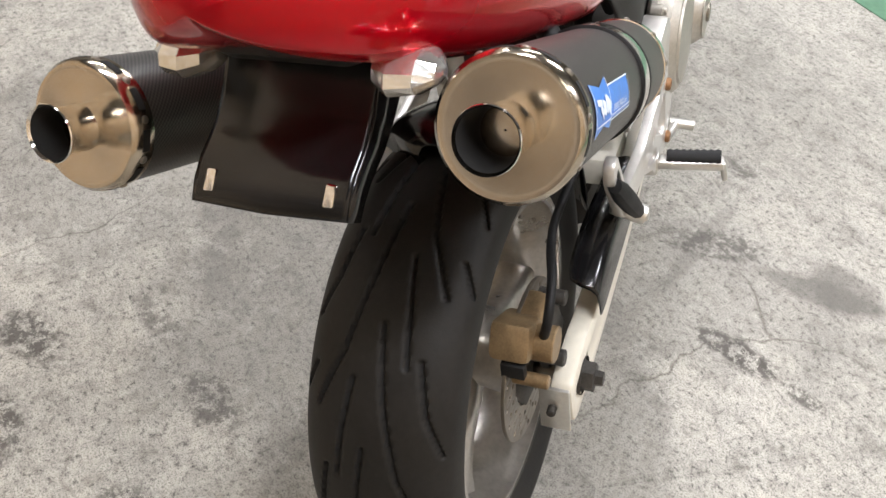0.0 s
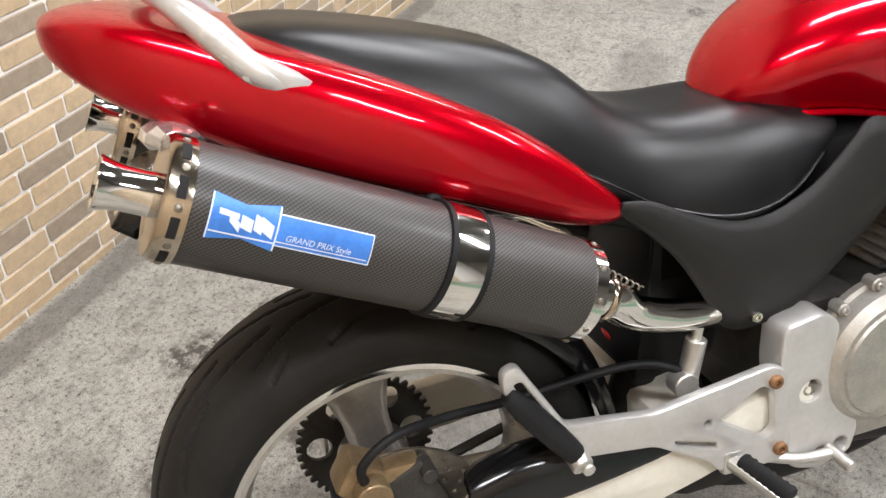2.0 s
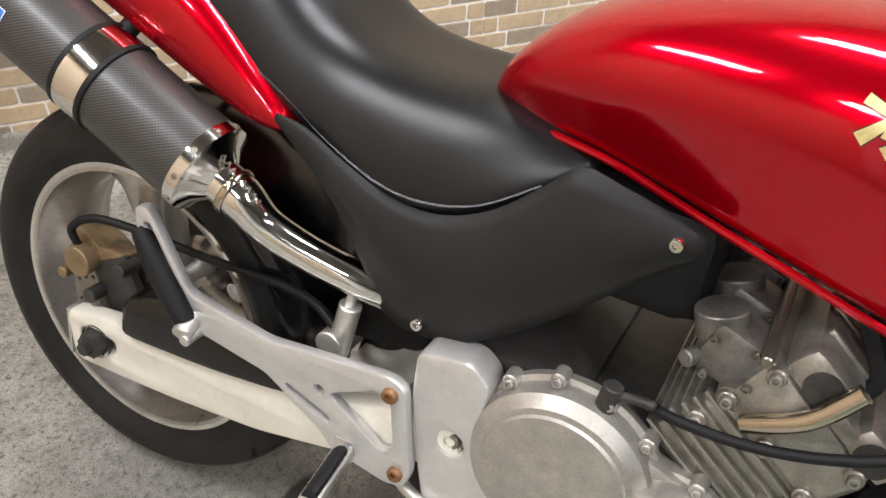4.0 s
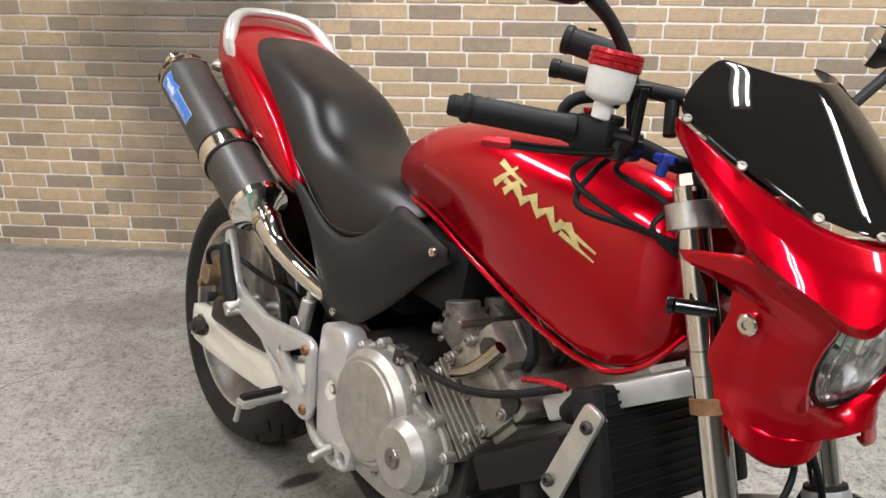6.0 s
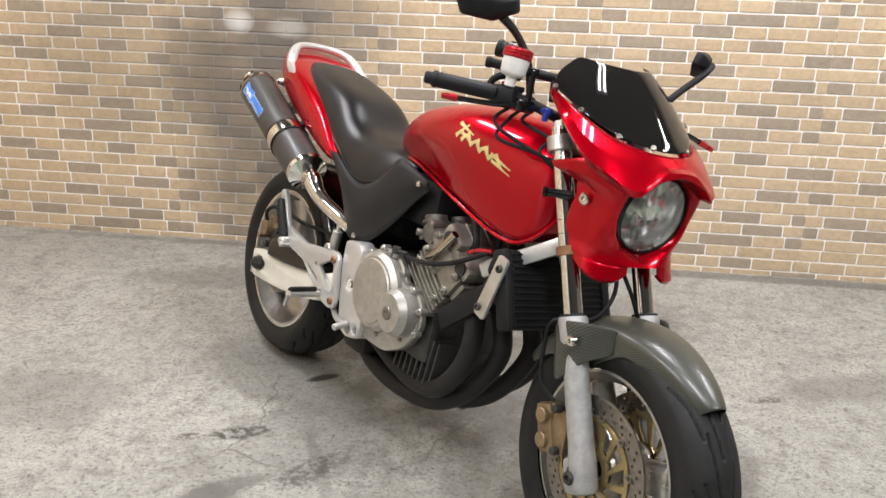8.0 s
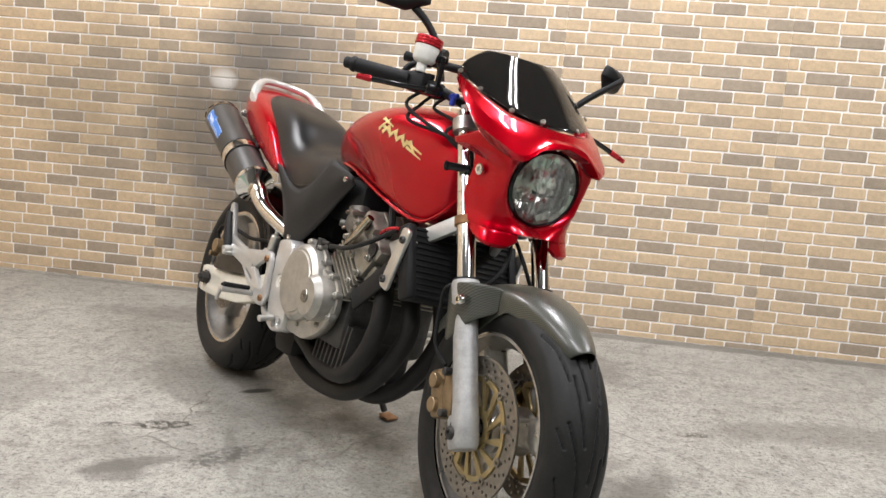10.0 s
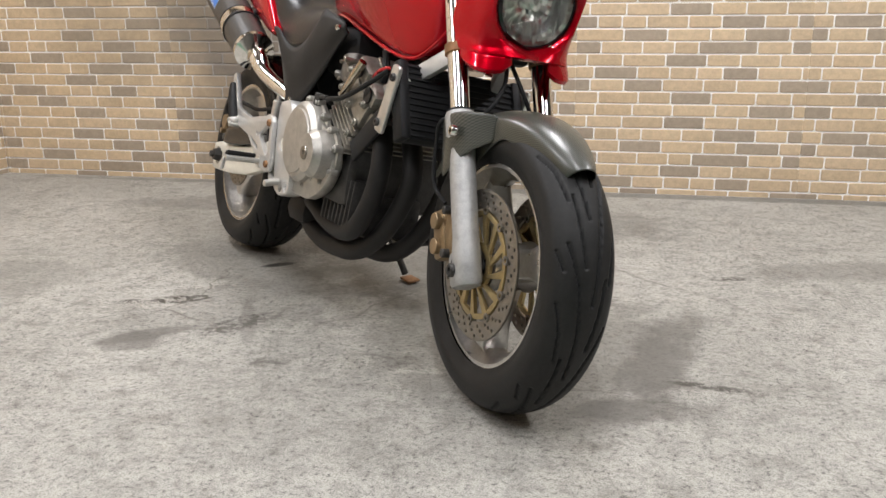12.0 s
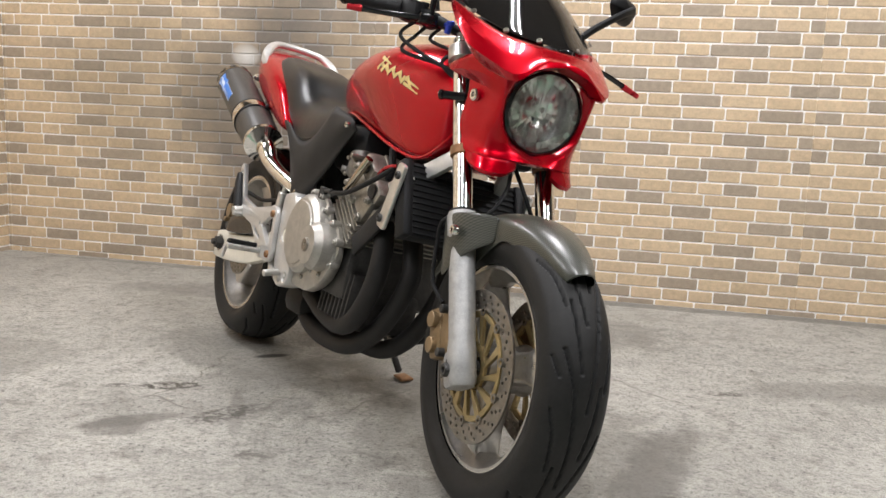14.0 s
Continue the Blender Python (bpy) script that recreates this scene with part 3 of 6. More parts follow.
def tyre(radius, half_w, bead, seed, turns, reverse):
    """A tyre about local y with cut tread grooves."""
    na, nx = 900, 104
    side = radius - bead
    ctrl = [(bead - 0.004, -0.80 * half_w), (bead + 0.006, -0.86 * half_w), (bead + 0.28 * side, -0.985 * half_w), (bead + 0.46 * side, -1.0 * half_w), (bead + 0.68 * side, -0.92 * half_w),
            (bead + 0.87 * side, -0.68 * half_w), (bead + 0.965 * side, -0.36 * half_w), (radius, 0)]
    ctrl += [(r, -y) for r, y in ctrl[-2::-1]]
    line = smooth_line([Vector((r, y, 0)) for r, y in ctrl], 8)
    cum = np.cumsum([0] + [(b - a).length for a, b in zip(line, line[1:])])
    s = np.linspace(0, cum[-1], nx + 1)
    rr = np.interp(s, cum, [p.x for p in line])
    yy = np.interp(s, cum, [p.y for p in line])
    arc = s - cum[-1] / 2
    th = np.arange(na) * 2 * math.pi / na
    A, X = np.meshgrid(th * radius, arc, indexing="ij")
    period = 2 * math.pi * radius / turns
    depth = np.zeros_like(A)
    tread = half_w * 1.12
    strokes = [[(0.05, 0.0), (0.16, 0.30), (0.34, 0.62), (0.62, 0.86)], [(0.50, 0.12), (0.62, 0.34), (0.82, 0.50)], [(0.20, 0.72), (0.30, 0.95), (0.36, 1.15)], [(0.72, 0.70), (0.90, 0.82)]]
    for sgn, off in ((1, 0.0), (-1, 0.5)):
        for st in strokes:
            for (x0, t0), (x1, t1) in zip(st, st[1:]):
                x0, x1 = sgn * x0 * tread, sgn * x1 * tread
                q0, q1 = (t0 + off) * period * reverse, (t1 + off) * period * reverse
                dx, dq = x1 - x0, q1 - q0
                mid = (q0 + q1) / 2
                da = (A - mid + period / 2) % period - period / 2 + mid
                tt = np.clip(((X - x0) * dx + (da - q0) * dq) / (dx * dx + dq * dq), 0, 1)
                dist = np.hypot(X - x0 - tt * dx, da - q0 - tt * dq)
                depth = np.maximum(depth, np.clip(1.6 - dist / 0.0024, 0, 1) * 0.0055)
    R = rr[None, :] - depth
    P = np.stack([R * np.cos(th)[:, None], np.broadcast_to(yy, R.shape), R * np.sin(th)[:, None]], -1).reshape(-1, 3)
    i, k = np.meshgrid(np.arange(na), np.arange(nx), indexing="ij")
    w = nx + 1
    j = (i + 1) % na
    F = np.stack([i * w + k, i * w + k + 1, j * w + k + 1, j * w + k], -1).reshape(-1, 4)
    me = bpy.data.meshes.new("tyre")
    me.from_pydata(P.tolist(), [], F.tolist())
    # deepest tread faces take the near-black material, painting in the groove shade
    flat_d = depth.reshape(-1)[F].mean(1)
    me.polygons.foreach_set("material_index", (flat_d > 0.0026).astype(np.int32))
    me.shade_smooth()
    bm = bmesh.new()
    bm.from_mesh(me)
    bpy.data.meshes.remove(me)
    return bm


def wheel(name, centre, radius, half_w, bead, rim_w, m, turns, reverse, first, label):
    """Three-spoke cast wheel with a polished rim edge."""
    turn = m @ Matrix.Translation(centre)
    flip = turn @ Matrix.Rotation(radians(-90), 4, "X")
    prof = [(bead - 0.012, -rim_w), (bead + 0.009, -rim_w), (bead + 0.012, -rim_w + 0.002), (bead + 0.012, -rim_w + 0.006), (bead + 0.002, -rim_w + 0.010), (bead - 0.004, -rim_w * 0.72), (bead - 0.026, -rim_w * 0.35), (bead - 0.026, 0)]
    prof += [(r, -h) for r, h in prof[-2::-1]]
    inner = [(bead - 0.012, rim_w), (bead - 0.013, rim_w * 0.8), (bead - 0.033, rim_w * 0.36), (bead - 0.033, -rim_w * 0.36), (bead - 0.013, -rim_w * 0.8), (bead - 0.012, -rim_w)]
    wh = part(name, lathe(prof + inner, 96, flip), WHEEL, bike, label, angle=50)
    part("tyre", tyre(radius, half_w, bead, 1, turns, reverse), TYRE, wh, "black road tyre with curved grooves", m=turn, angle=60).data.materials.append(SOOT_SHADE)
    for side in (-1, 1):
        part("rim_edge", lathe([(bead - 0.006, side * rim_w), (bead + 0.010, side * (rim_w + 0.0015)), (bead + 0.0125, side * (rim_w - 0.004)), (bead - 0.006, side * (rim_w - 0.004)), (bead - 0.006, side * rim_w)], 96, flip), CHROME, wh, "polished rim edge")
    hub = lathe([(0.018, -rim_w - 0.006), (0.045, -rim_w - 0.006), (0.052, -rim_w + 0.006), (0.046, -0.02), (0.046, 0.02), (0.052, rim_w - 0.006), (0.045, rim_w + 0.006), (0.018, rim_w + 0.006)], 40, flip)
    part("hub", hub, WHEEL, wh)
    for k in range(3):
        ang = radians(first + 120 * k)
        loops = []
        for r, tw, lw in ((0.035, 0.034, 0.030), (0.07, 0.030, 0.032), (0.12, 0.031, 0.031), (0.165, 0.042, 0.036), (bead - 0.030, 0.062, rim_w * 0.55)):
            ring = []
            for q in range(16):
                a = 2 * math.pi * q / 16
                cx, cy = math.copysign(abs(math.cos(a)) ** 0.5, math.cos(a)), math.copysign(abs(math.sin(a)) ** 0.5, math.sin(a))
                ring.append(Vector((r, cy * lw, cx * tw)))
            loops.append(ring)
        sp = rings(loops, cap=True)
        part("spoke", sp, WHEEL, wh, m=turn @ Matrix.Rotation(ang, 4, "Y"), angle=55)
    return wh


I4 = Matrix.Identity(4)
rear_wheel = wheel("rear_wheel", REAR, RR, 0.090, 0.219, 0.074, I4, 7, 1, -100, "silver cast rear wheel with wide tyre")
front_wheel = wheel("front_wheel", FRONT, FR, 0.066, 0.2035, 0.050, STEER, 6, 1, -15, "silver cast front wheel")


# fuel tank: narrow at the knees, wide above, seam bead along its lower edge
def tank_ring(u, hw, hw_low, lo, hi):
    mid = lo + 0.52 * (hi - lo)
    pts = [(0, lo), (0.55 * hw_low, lo), (0.93 * hw_low, lo + 0.004), (hw_low, lo + 0.012), (0.5 * (hw + hw_low) + 0.004, lo + 0.38 * (hi - lo)), (hw, mid), (hw * 0.985, lo + 0.70 * (hi - lo)),
           (hw * 0.84, lo + 0.89 * (hi - lo)), (hw * 0.55, hi - 0.004), (hw * 0.25, hi), (0, hi)]
    full = pts + [(-y, z) for y, z in pts[-2:0:-1]]
    return [Vector((u, y, z)) for y, z in full]


TANK = [(0.476, 0.036, 0.030, 0.752, 0.772), (0.486, 0.062, 0.052, 0.748, 0.800), (0.515, 0.088, 0.072, 0.748, 0.838), (0.57, 0.114, 0.088, 0.748, 0.878), (0.64, 0.136, 0.100, 0.742, 0.906), (0.73, 0.152, 0.112, 0.722, 0.925), (0.82, 0.159, 0.122, 0.702, 0.934),
        (0.90, 0.154, 0.126, 0.682, 0.936), (0.97, 0.142, 0.122, 0.664, 0.934), (1.03, 0.129, 0.114, 0.654, 0.928), (1.075, 0.117, 0.106, 0.660, 0.918), (1.115, 0.102, 0.094, 0.690, 0.900), (1.140, 0.078, 0.072, 0.735, 0.876)]
tank = part("fuel_tank", rings([tank_ring(*t) for t in TANK], cap=True), RED, bike, "glossy candy-red fuel tank", sub=2)
for sgn in (-1, 1):
    part("tank_seam", tube([(u, sgn * (hl + 0.001), lo + 0.004) for u, hw, hl, lo, hi in TANK], 0.0045, 8, 4), RED, tank)

# seat: raised pillion step, dished rider part
SEATS = [(-0.137, 0.035, 0.903, 0.920), (-0.124, 0.078, 0.888, 0.936), (-0.06, 0.114, 0.862, 0.934), (0.02, 0.128, 0.826, 0.919), (0.10, 0.136, 0.788, 0.901), (0.18, 0.140, 0.748, 0.878), (0.235, 0.140, 0.720, 0.852), (0.28, 0.138, 0.698, 0.808),
         (0.33, 0.142, 0.670, 0.780), (0.40, 0.152, 0.645, 0.770), (0.46, 0.153, 0.640, 0.772), (0.52, 0.144, 0.656, 0.774), (0.575, 0.124, 0.698, 0.764), (0.610, 0.104, 0.726, 0.756), (0.63, 0.08, 0.738, 0.752)]


def seat_ring(u, hw, lo, hi):
    h = hi - lo
    pts = [(0, lo), (0.7 * hw, lo), (0.97 * hw, lo + 0.02 * h), (hw, lo + 0.10 * h), (0.97 * hw, lo + 0.34 * h), (0.86 * hw, lo + 0.66 * h), (0.70 * hw, lo + 0.90 * h), (0.48 * hw, hi), (0.2 * hw, hi), (0, hi)]
    return [Vector((u, y, z)) for y, z in pts + [(-y, z) for y, z in pts[-2:0:-1]]]


seat = part("seat", rings([seat_ring(*s) for s in SEATS], cap=True), SEAT, bike, "black vinyl stepped dual seat", sub=2)
for sgn in (-1, 1):
    part("seat_piping", tube([(u, sgn * 0.985 * hw, lo + 0.16 * (hi - lo)) for u, hw, lo, hi in SEATS[2:-2]], 0.0022, 6, 4), SEAT, seat)

# tail cowl
COWL = [(-0.308, 0.020, 0.930, 0.950, 0.940), (-0.290, 0.058, 0.906, 0.961, 0.934), (-0.245, 0.100, 0.872, 0.962, 0.918), (-0.18, 0.130, 0.838, 0.950, 0.893), (-0.10, 0.149, 0.800, 0.925, 0.862), (0.0, 0.158, 0.760, 0.888, 0.824), (0.09, 0.162, 0.727, 0.848, 0.788),
        (0.17, 0.162, 0.693, 0.806, 0.752), (0.235, 0.159, 0.672, 0.752, 0.715), (0.268, 0.155, 0.674, 0.718, 0.697), (0.286, 0.146, 0.684, 0.700, 0.692)]


def cowl_ring(u, hw, lo, hi, mid):
    pts = [(0, lo + 0.012), (0.45 * hw, lo + 0.004), (0.78 * hw, lo), (0.93 * hw, lo + 0.18 * (mid - lo)), (hw, lo + 0.62 * (mid - lo)), (0.995 * hw, mid + 0.25 * (hi - mid)), (0.93 * hw, mid + 0.72 * (hi - mid)), (0.82 * hw, hi - 0.004), (0.55 * hw, hi), (0, hi + 0.004)]
    return [Vector((u, y, z)) for y, z in pts + [(-y, z) for y, z in pts[-2:0:-1]]]


cowl = part("tail_cowl", rings([cowl_ring(*c) for c in COWL], cap=True), RED, bike, "glossy red tail cowl", sub=2)

# grab rail
rail_half = [(-0.062, -0.130, 0.866), (-0.112, -0.131, 0.902), (-0.148, -0.116, 0.940), (-0.180, -0.086, 0.968), (-0.198, -0.035, 0.977)]
rail_pts = rail_half + [(u, -v, w) for u, v, w in rail_half[::-1]]
rail = part("grab_rail", tube(rail_pts, [0.006, 0.015, 0.016, 0.012, 0.011, 0.011, 0.012, 0.016, 0.015, 0.006], 14, 6), ALU_PAINT, bike, "white-silver cast grab rail")
for sgn in (-1, 1):
    part("bracket_foot", box(-0.092, sgn * 0.134, 0.892, 0.075, 0.018, 0.030, 0.007, rot=Matrix.Rotation(radians(32), 4, "Y")), ALU_PAINT, rail)

# side covers
EDGE_UP = [(0.272, 0.712), (0.31, 0.706), (0.36, 0.682), (0.42, 0.661), (0.48, 0.660), (0.54, 0.687), (0.590, 0.733), (0.618, 0.760), (0.66, 0.752), (0.70, 0.742), (0.745, 0.726)]
EDGE_LO = [(0.268, 0.698), (0.305, 0.668), (0.352, 0.622), (0.395, 0.560), (0.428, 0.510), (0.470, 0.500), (0.526, 0.512), (0.585, 0.552), (0.645, 0.606), (0.70, 0.664), (0.748, 0.706)]


def side_cover(sgn):
    rows = []
    ups, los = smooth_line([(a, 0, b) for a, b in EDGE_UP], 3), smooth_line([(a, 0, b) for a, b in EDGE_LO], 3)
    for j in range(9):
        t = j / 8
        row = []
        for p, q in zip(ups, los):
            c = p.lerp(q, t)
            swell = 0.020 * math.sin(math.pi * min(1, t * 1.25)) * min(1, (p - q).length / 0.08)
            taper = 0.010 * max(0, (c.x - 0.55) / 0.2)
            row.append(Vector((c.x, sgn * (0.150 + 0.55 * swell - taper - 0.006 * t * t), c.z - 0.006)))
        rows.append(row)
    bm = grid(rows)
    ob = part("side_cover", bm, PLASTIC, bike, "grained dark grey plastic side cover", solid=0.006, angle=60)
    for u, w in ((0.473, 0.511), (0.722, 0.710)):
        part("bolt", bolt((u, sgn * 0.149, w), (0, sgn, 0), 0.008, 0.007), CHROME, ob)
    return ob


side_cover(-1), side_cover(1)


# mufflers
def muffler(sgn):
    a, b = (Vector((0.203, -0.178, 0.622)), Vector((-0.222, -0.186, 0.816))) if sgn < 0 else (Vector((0.172, 0.176, 0.606)), Vector((-0.252, 0.196, 0.794)))
    d = (b - a).normalized()
    ln = (b - a).length
    m = axis_m(a, d)
    R = 0.057
    body = part("muffler", lathe([(R, 0.012), (R + 0.0006, 0.02), (R + 0.0006, ln - 0.02), (R, ln - 0.012)], 64, m), CARBON, bike, "carbon-sleeved muffler with polished end caps" + (" and blue badge" if sgn < 0 else ""))
    part("front_cap", lathe([(0.026, -0.018), (0.040, -0.006), (R - 0.003, 0.0), (R + 0.002, 0.003), (R + 0.002, 0.018), (R, 0.0185)], 64, m), CHROME, body)
    part("end_cap", lathe([(R, ln - 0.022), (R + 0.002, ln - 0.021), (R + 0.002, ln - 0.002), (R - 0.002, ln + 0.003), (R - 0.008, ln + 0.002), (0.020, ln + 0.006), (0.001, ln + 0.006)], 64, m), POLISH, body, "polished steel end cap with swirl marks")
    out = m @ Matrix.Translation((0, 0, ln)) 
    out = out @ Matrix.Diagonal((0.88, 0.88, 0.72 if sgn > 0 else 0.95, 1.0))
    tip = part("outlet", lathe([(0.0255, 0.0), (0.0235, 0.012), (0.0235, 0.032), (0.0255, 0.044), (0.0285, 0.053), (0.0292, 0.055), (0.0285, 0.0565), (0.0275, 0.055), (0.0265, 0.053)], 40, out), CHROME, body, "flared chrome outlet")
    part("baffle", lathe([(0.0264, 0.0528), (0.0240, 0.038), (0.0225, 0.026), (0.0222, 0.004), (0.0002, 0.004)], 32, out), SOOT_SHADE, tip, "soot-black bore")
    for k in range(10):
        for z, mm in ((0.010, 0), (ln - 0.011, 0)):
            an = 2 * math.pi * (k + 0.3) / 10
            p = m @ Vector(((R + 0.0015) * math.cos(an), (R + 0.0015) * math.sin(an), z))
            c = m @ Vector((0, 0, z))
            part("rivet", lathe([(0.0042, 0), (0.0036, 0.0015), (0.0012, 0.0024)], 8, axis_m(p, p - c), cap=True), STEEL, body)
    # slots are near-black patches laid on the band, the shade of openings painted
    for k in range(10):
        an = 2 * math.pi * (k + 0.8) / 10
        arc = [[m @ Vector(((R + lift) * math.cos(an + e * 0.17), (R + lift) * math.sin(an + e * 0.17), ln - 0.011 + y)) for e in (-1, -0.5, 0, 0.5, 1)] for y, lift in ((-0.0042, 0.0022), (-0.0040, 0.0026), (0.0040, 0.0026), (0.0042, 0.0022))]
        part("slot", grid(arc), SOOT_SHADE, body)
    # strap
    zc = 0.172
    part("strap", lathe([(R + 0.0008, zc - 0.018), (R + 0.0035, zc - 0.017), (R + 0.0042, zc), (R + 0.0035, zc + 0.017), (R + 0.0008, zc + 0.018)], 64, m), CHROME, body, "chrome hanging strap")
    for e in (-0.0205, 0.0205):
        part("strap_rubber", lathe([(R + 0.0008, zc + e - 0.004), (R + 0.004, zc + e - 0.003), (R + 0.004, zc + e + 0.003), (R + 0.0008, zc + e + 0.004)], 64, m), MATTE, body)
    top = m @ Vector((0, 0, zc))
    part("hanger", rod(top + Vector((0.0, -sgn * 0.035, 0.045)), top + Vector((0.02, -sgn * 0.07, 0.085)), 0.012), MATTE, body)
    # link pipe
    pipe = tube([tuple(a - d * 0.005), tuple(a - d * 0.045), (0.275, sgn * 0.170, 0.575), (0.325, sgn * 0.156, 0.550), (0.39, sgn * 0.138, 0.528), (0.46, sgn * 0.105, 0.500), (0.52, sgn * 0.06, 0.44)], [0.027, 0.027, 0.0225, 0.0215, 0.0215, 0.0215, 0.0215], 20, 6)
    part("link_pipe", pipe, CHROME, body, "polished link pipe stained by heat")
    part("pipe_joint", lathe([(0.0285, 0.030), (0.0300, 0.032), (0.0300, 0.038), (0.0285, 0.040)], 32, axis_m(a, -d)), POLISH, body)
    for w in (1,):
        s0, s1 = a + Vector((0.0, sgn * 0.006, w * 0.044)), a - d * 0.088 + Vector((-0.004, sgn * 0.012, w * 0.026))
        helix = [tuple(s0.lerp(s1, k / 72) + 0.0030 * (Vector((0, 1, 0)) * math.cos(k * 0.9) + Vector((0.42, 0, 0.9)) * math.sin(k * 0.9))) for k in range(73)]
        part("spring", tube(helix, 0.0011, 5, 1), STEEL, body)
    return body, m, ln, R


muf, MM, MLEN, MR = muffler(-1)
muffler(1)

# fork, clamps
TOP, LOW = Vector((1.132, 0, 0.895)), Vector((1.284, 0, 0.556))
FD = (LOW - TOP).normalized()
for sgn in (-1, 1):
    off = Vector((0, sgn * 0.098, 0))
    leg = part("fork_tube", lathe([(0.001, -0.035), (0.0205, -0.035), (0.0205, 0.40)], 32, STEER @ axis_m(TOP + off, FD), cap=False), CHROME, bike, "chromed fork tube")
    part("fork_cap", lathe([(0.001, -0.05), (0.014, -0.05), (0.016, -0.034), (0.022, -0.033), (0.022, -0.028)], 6, STEER @ axis_m(TOP + off, FD)), STEEL, leg)
    lower = [(0.021, -0.012), (0.0285, -0.012), (0.0305, -0.006), (0.0305, 0.036), (0.0275, 0.046), (0.0262, 0.10), (0.0262, 0.24), (0.0285, 0.27), (0.0285, 0.325), (0.024, 0.335), (0.001, 0.335)]
    sl = part("fork_lower", lathe(lower, 32, STEER @ axis_m(LOW + off, FD)), FORKM, bike, "cast silver fork lower with flaking lacquer")
    part("dust_seal", lathe([(0.0208, -0.018), (0.027, -0.017), (0.028, -0.012), (0.022, -0.0115)], 32, STEER @ axis_m(LOW + off, FD)), MATTE, sl)
    part("clamp_ring", lathe([(0.021, 0.215), (0.0255, 0.216), (0.0255, 0.234), (0.021, 0.235)], 32, STEER @ axis_m(TOP + off, FD)), RUST, leg, "brown clamp ring")
for nm, t, sx, br in (("top_clamp", 0.0, 0.034, 0.031), ("lower_clamp", 0.175, 0.030, 0.0200)):
    c = TOP + FD * t
    bm = merge(box(c.x - 0.02, 0, c.z - 0.008, 0.075, 0.19 if nm == "top_clamp" else 0.150, sx, 0.008, rot=Matrix.Rotation(-RAKE, 4, "Y")), lathe([(0.021, -sx / 2), (br, -sx / 2 + 0.002), (br, sx / 2 - 0.002), (0.021, sx / 2)], 24, axis_m(c + Vector((0, 0.098, 0)), FD)), lathe([(0.021, -sx / 2), (br, -sx / 2 + 0.002), (br, sx / 2 - 0.002), (0.021, sx / 2)], 24, axis_m(c - Vector((0, 0.098, 0)), FD)))
    part(nm, bm, ALU if nm == "top_clamp" else MATTE, bike, m=STEER)

# front mudguard
rows = []
for k in range(25):
    t = k / 24
    ang = radians(46 + (152 - 46) * t)
    R0 = 0.310 - 0.008 * math.sin(math.pi * t) + 0.004 * t
    hw = 0.026 + 0.044 * min(1, t * 2.6) ** 0.7
    mid = max(0, 1 - abs(t - 0.62) / 0.24)
    skirt = 0.030 + 0.055 * mid ** 0.8 - 0.018 * max(0, t - 0.85) / 0.15
    if t < 0.22:
        skirt *= 0.12 + 4.0 * t
    row = []
    for j in range(17):
        s = j / 8 - 1
        a = abs(s)
        y = math.copysign(hw * min(1.0, math.sin(min(a / 0.72, 1) * math.pi / 2)), s) if a < 0.72 else math.copysign(hw + 0.004 * (a - 0.72), s)
        drop = 0.026 * (1 - math.cos(min(a / 0.72, 1) * math.pi / 2)) + (skirt * (a - 0.72) / 0.28 if a > 0.72 else 0)
        r = R0 - drop
        row.append(Vector((FRONT.x + r * math.cos(ang), y, FRONT.z + r * math.sin(ang))))
    rows.append(row)
fender = part("front_mudguard", grid(rows), CARBON_F, bike, "dull olive carbon front mudguard", solid=0.003, sub=1, m=STEER)
STAY_UP = [(1.256, 0.552, 0.122), (1.290, 0.566, 0.128), (1.322, 0.574, 0.120), (1.352, 0.578, 0.098), (1.385, 0.578, 0.066)]
STAY_LO = [(1.288, 0.442, 0.124), (1.308, 0.436, 0.129), (1.330, 0.476, 0.120), (1.358, 0.506, 0.098), (1.392, 0.526, 0.071)]
for sgn in (-1, 1):
    part("mudguard_stay", grid([[Vector((a[0] + (b[0] - a[0]) * q / 5, sgn * (a[2] + (b[2] - a[2]) * q / 5), a[1] + (b[1] - a[1]) * q / 5)) for a, b in zip(STAY_UP, STAY_LO)] for q in range(6)]), CARBON_F, fender, "olive carbon side flap over the fork leg", solid=0.003, sub=1, m=STEER)
    part("bolt", bolt((1.330, sgn * 0.127, 0.535), (0, sgn, 0), 0.011, 0.012), CHROME, fender).data.transform(STEER)

# front fairing: cheeks, brow and chin round the lamp opening; it sits a little to the left on its stays
HL, HR = Vector((1.318, 0.002, 0.795)), 0.084
FRONT_M = STEER @ Matrix.Translation((0, 0.017, 0))


def ring_pt(deg, r=HR + 0.006):
    a = radians(deg)
    return (HL.x + 0.2 * r * math.sin(a), 0.0 if abs(deg) == 90 else -r * math.cos(a), HL.z + r * math.sin(a))


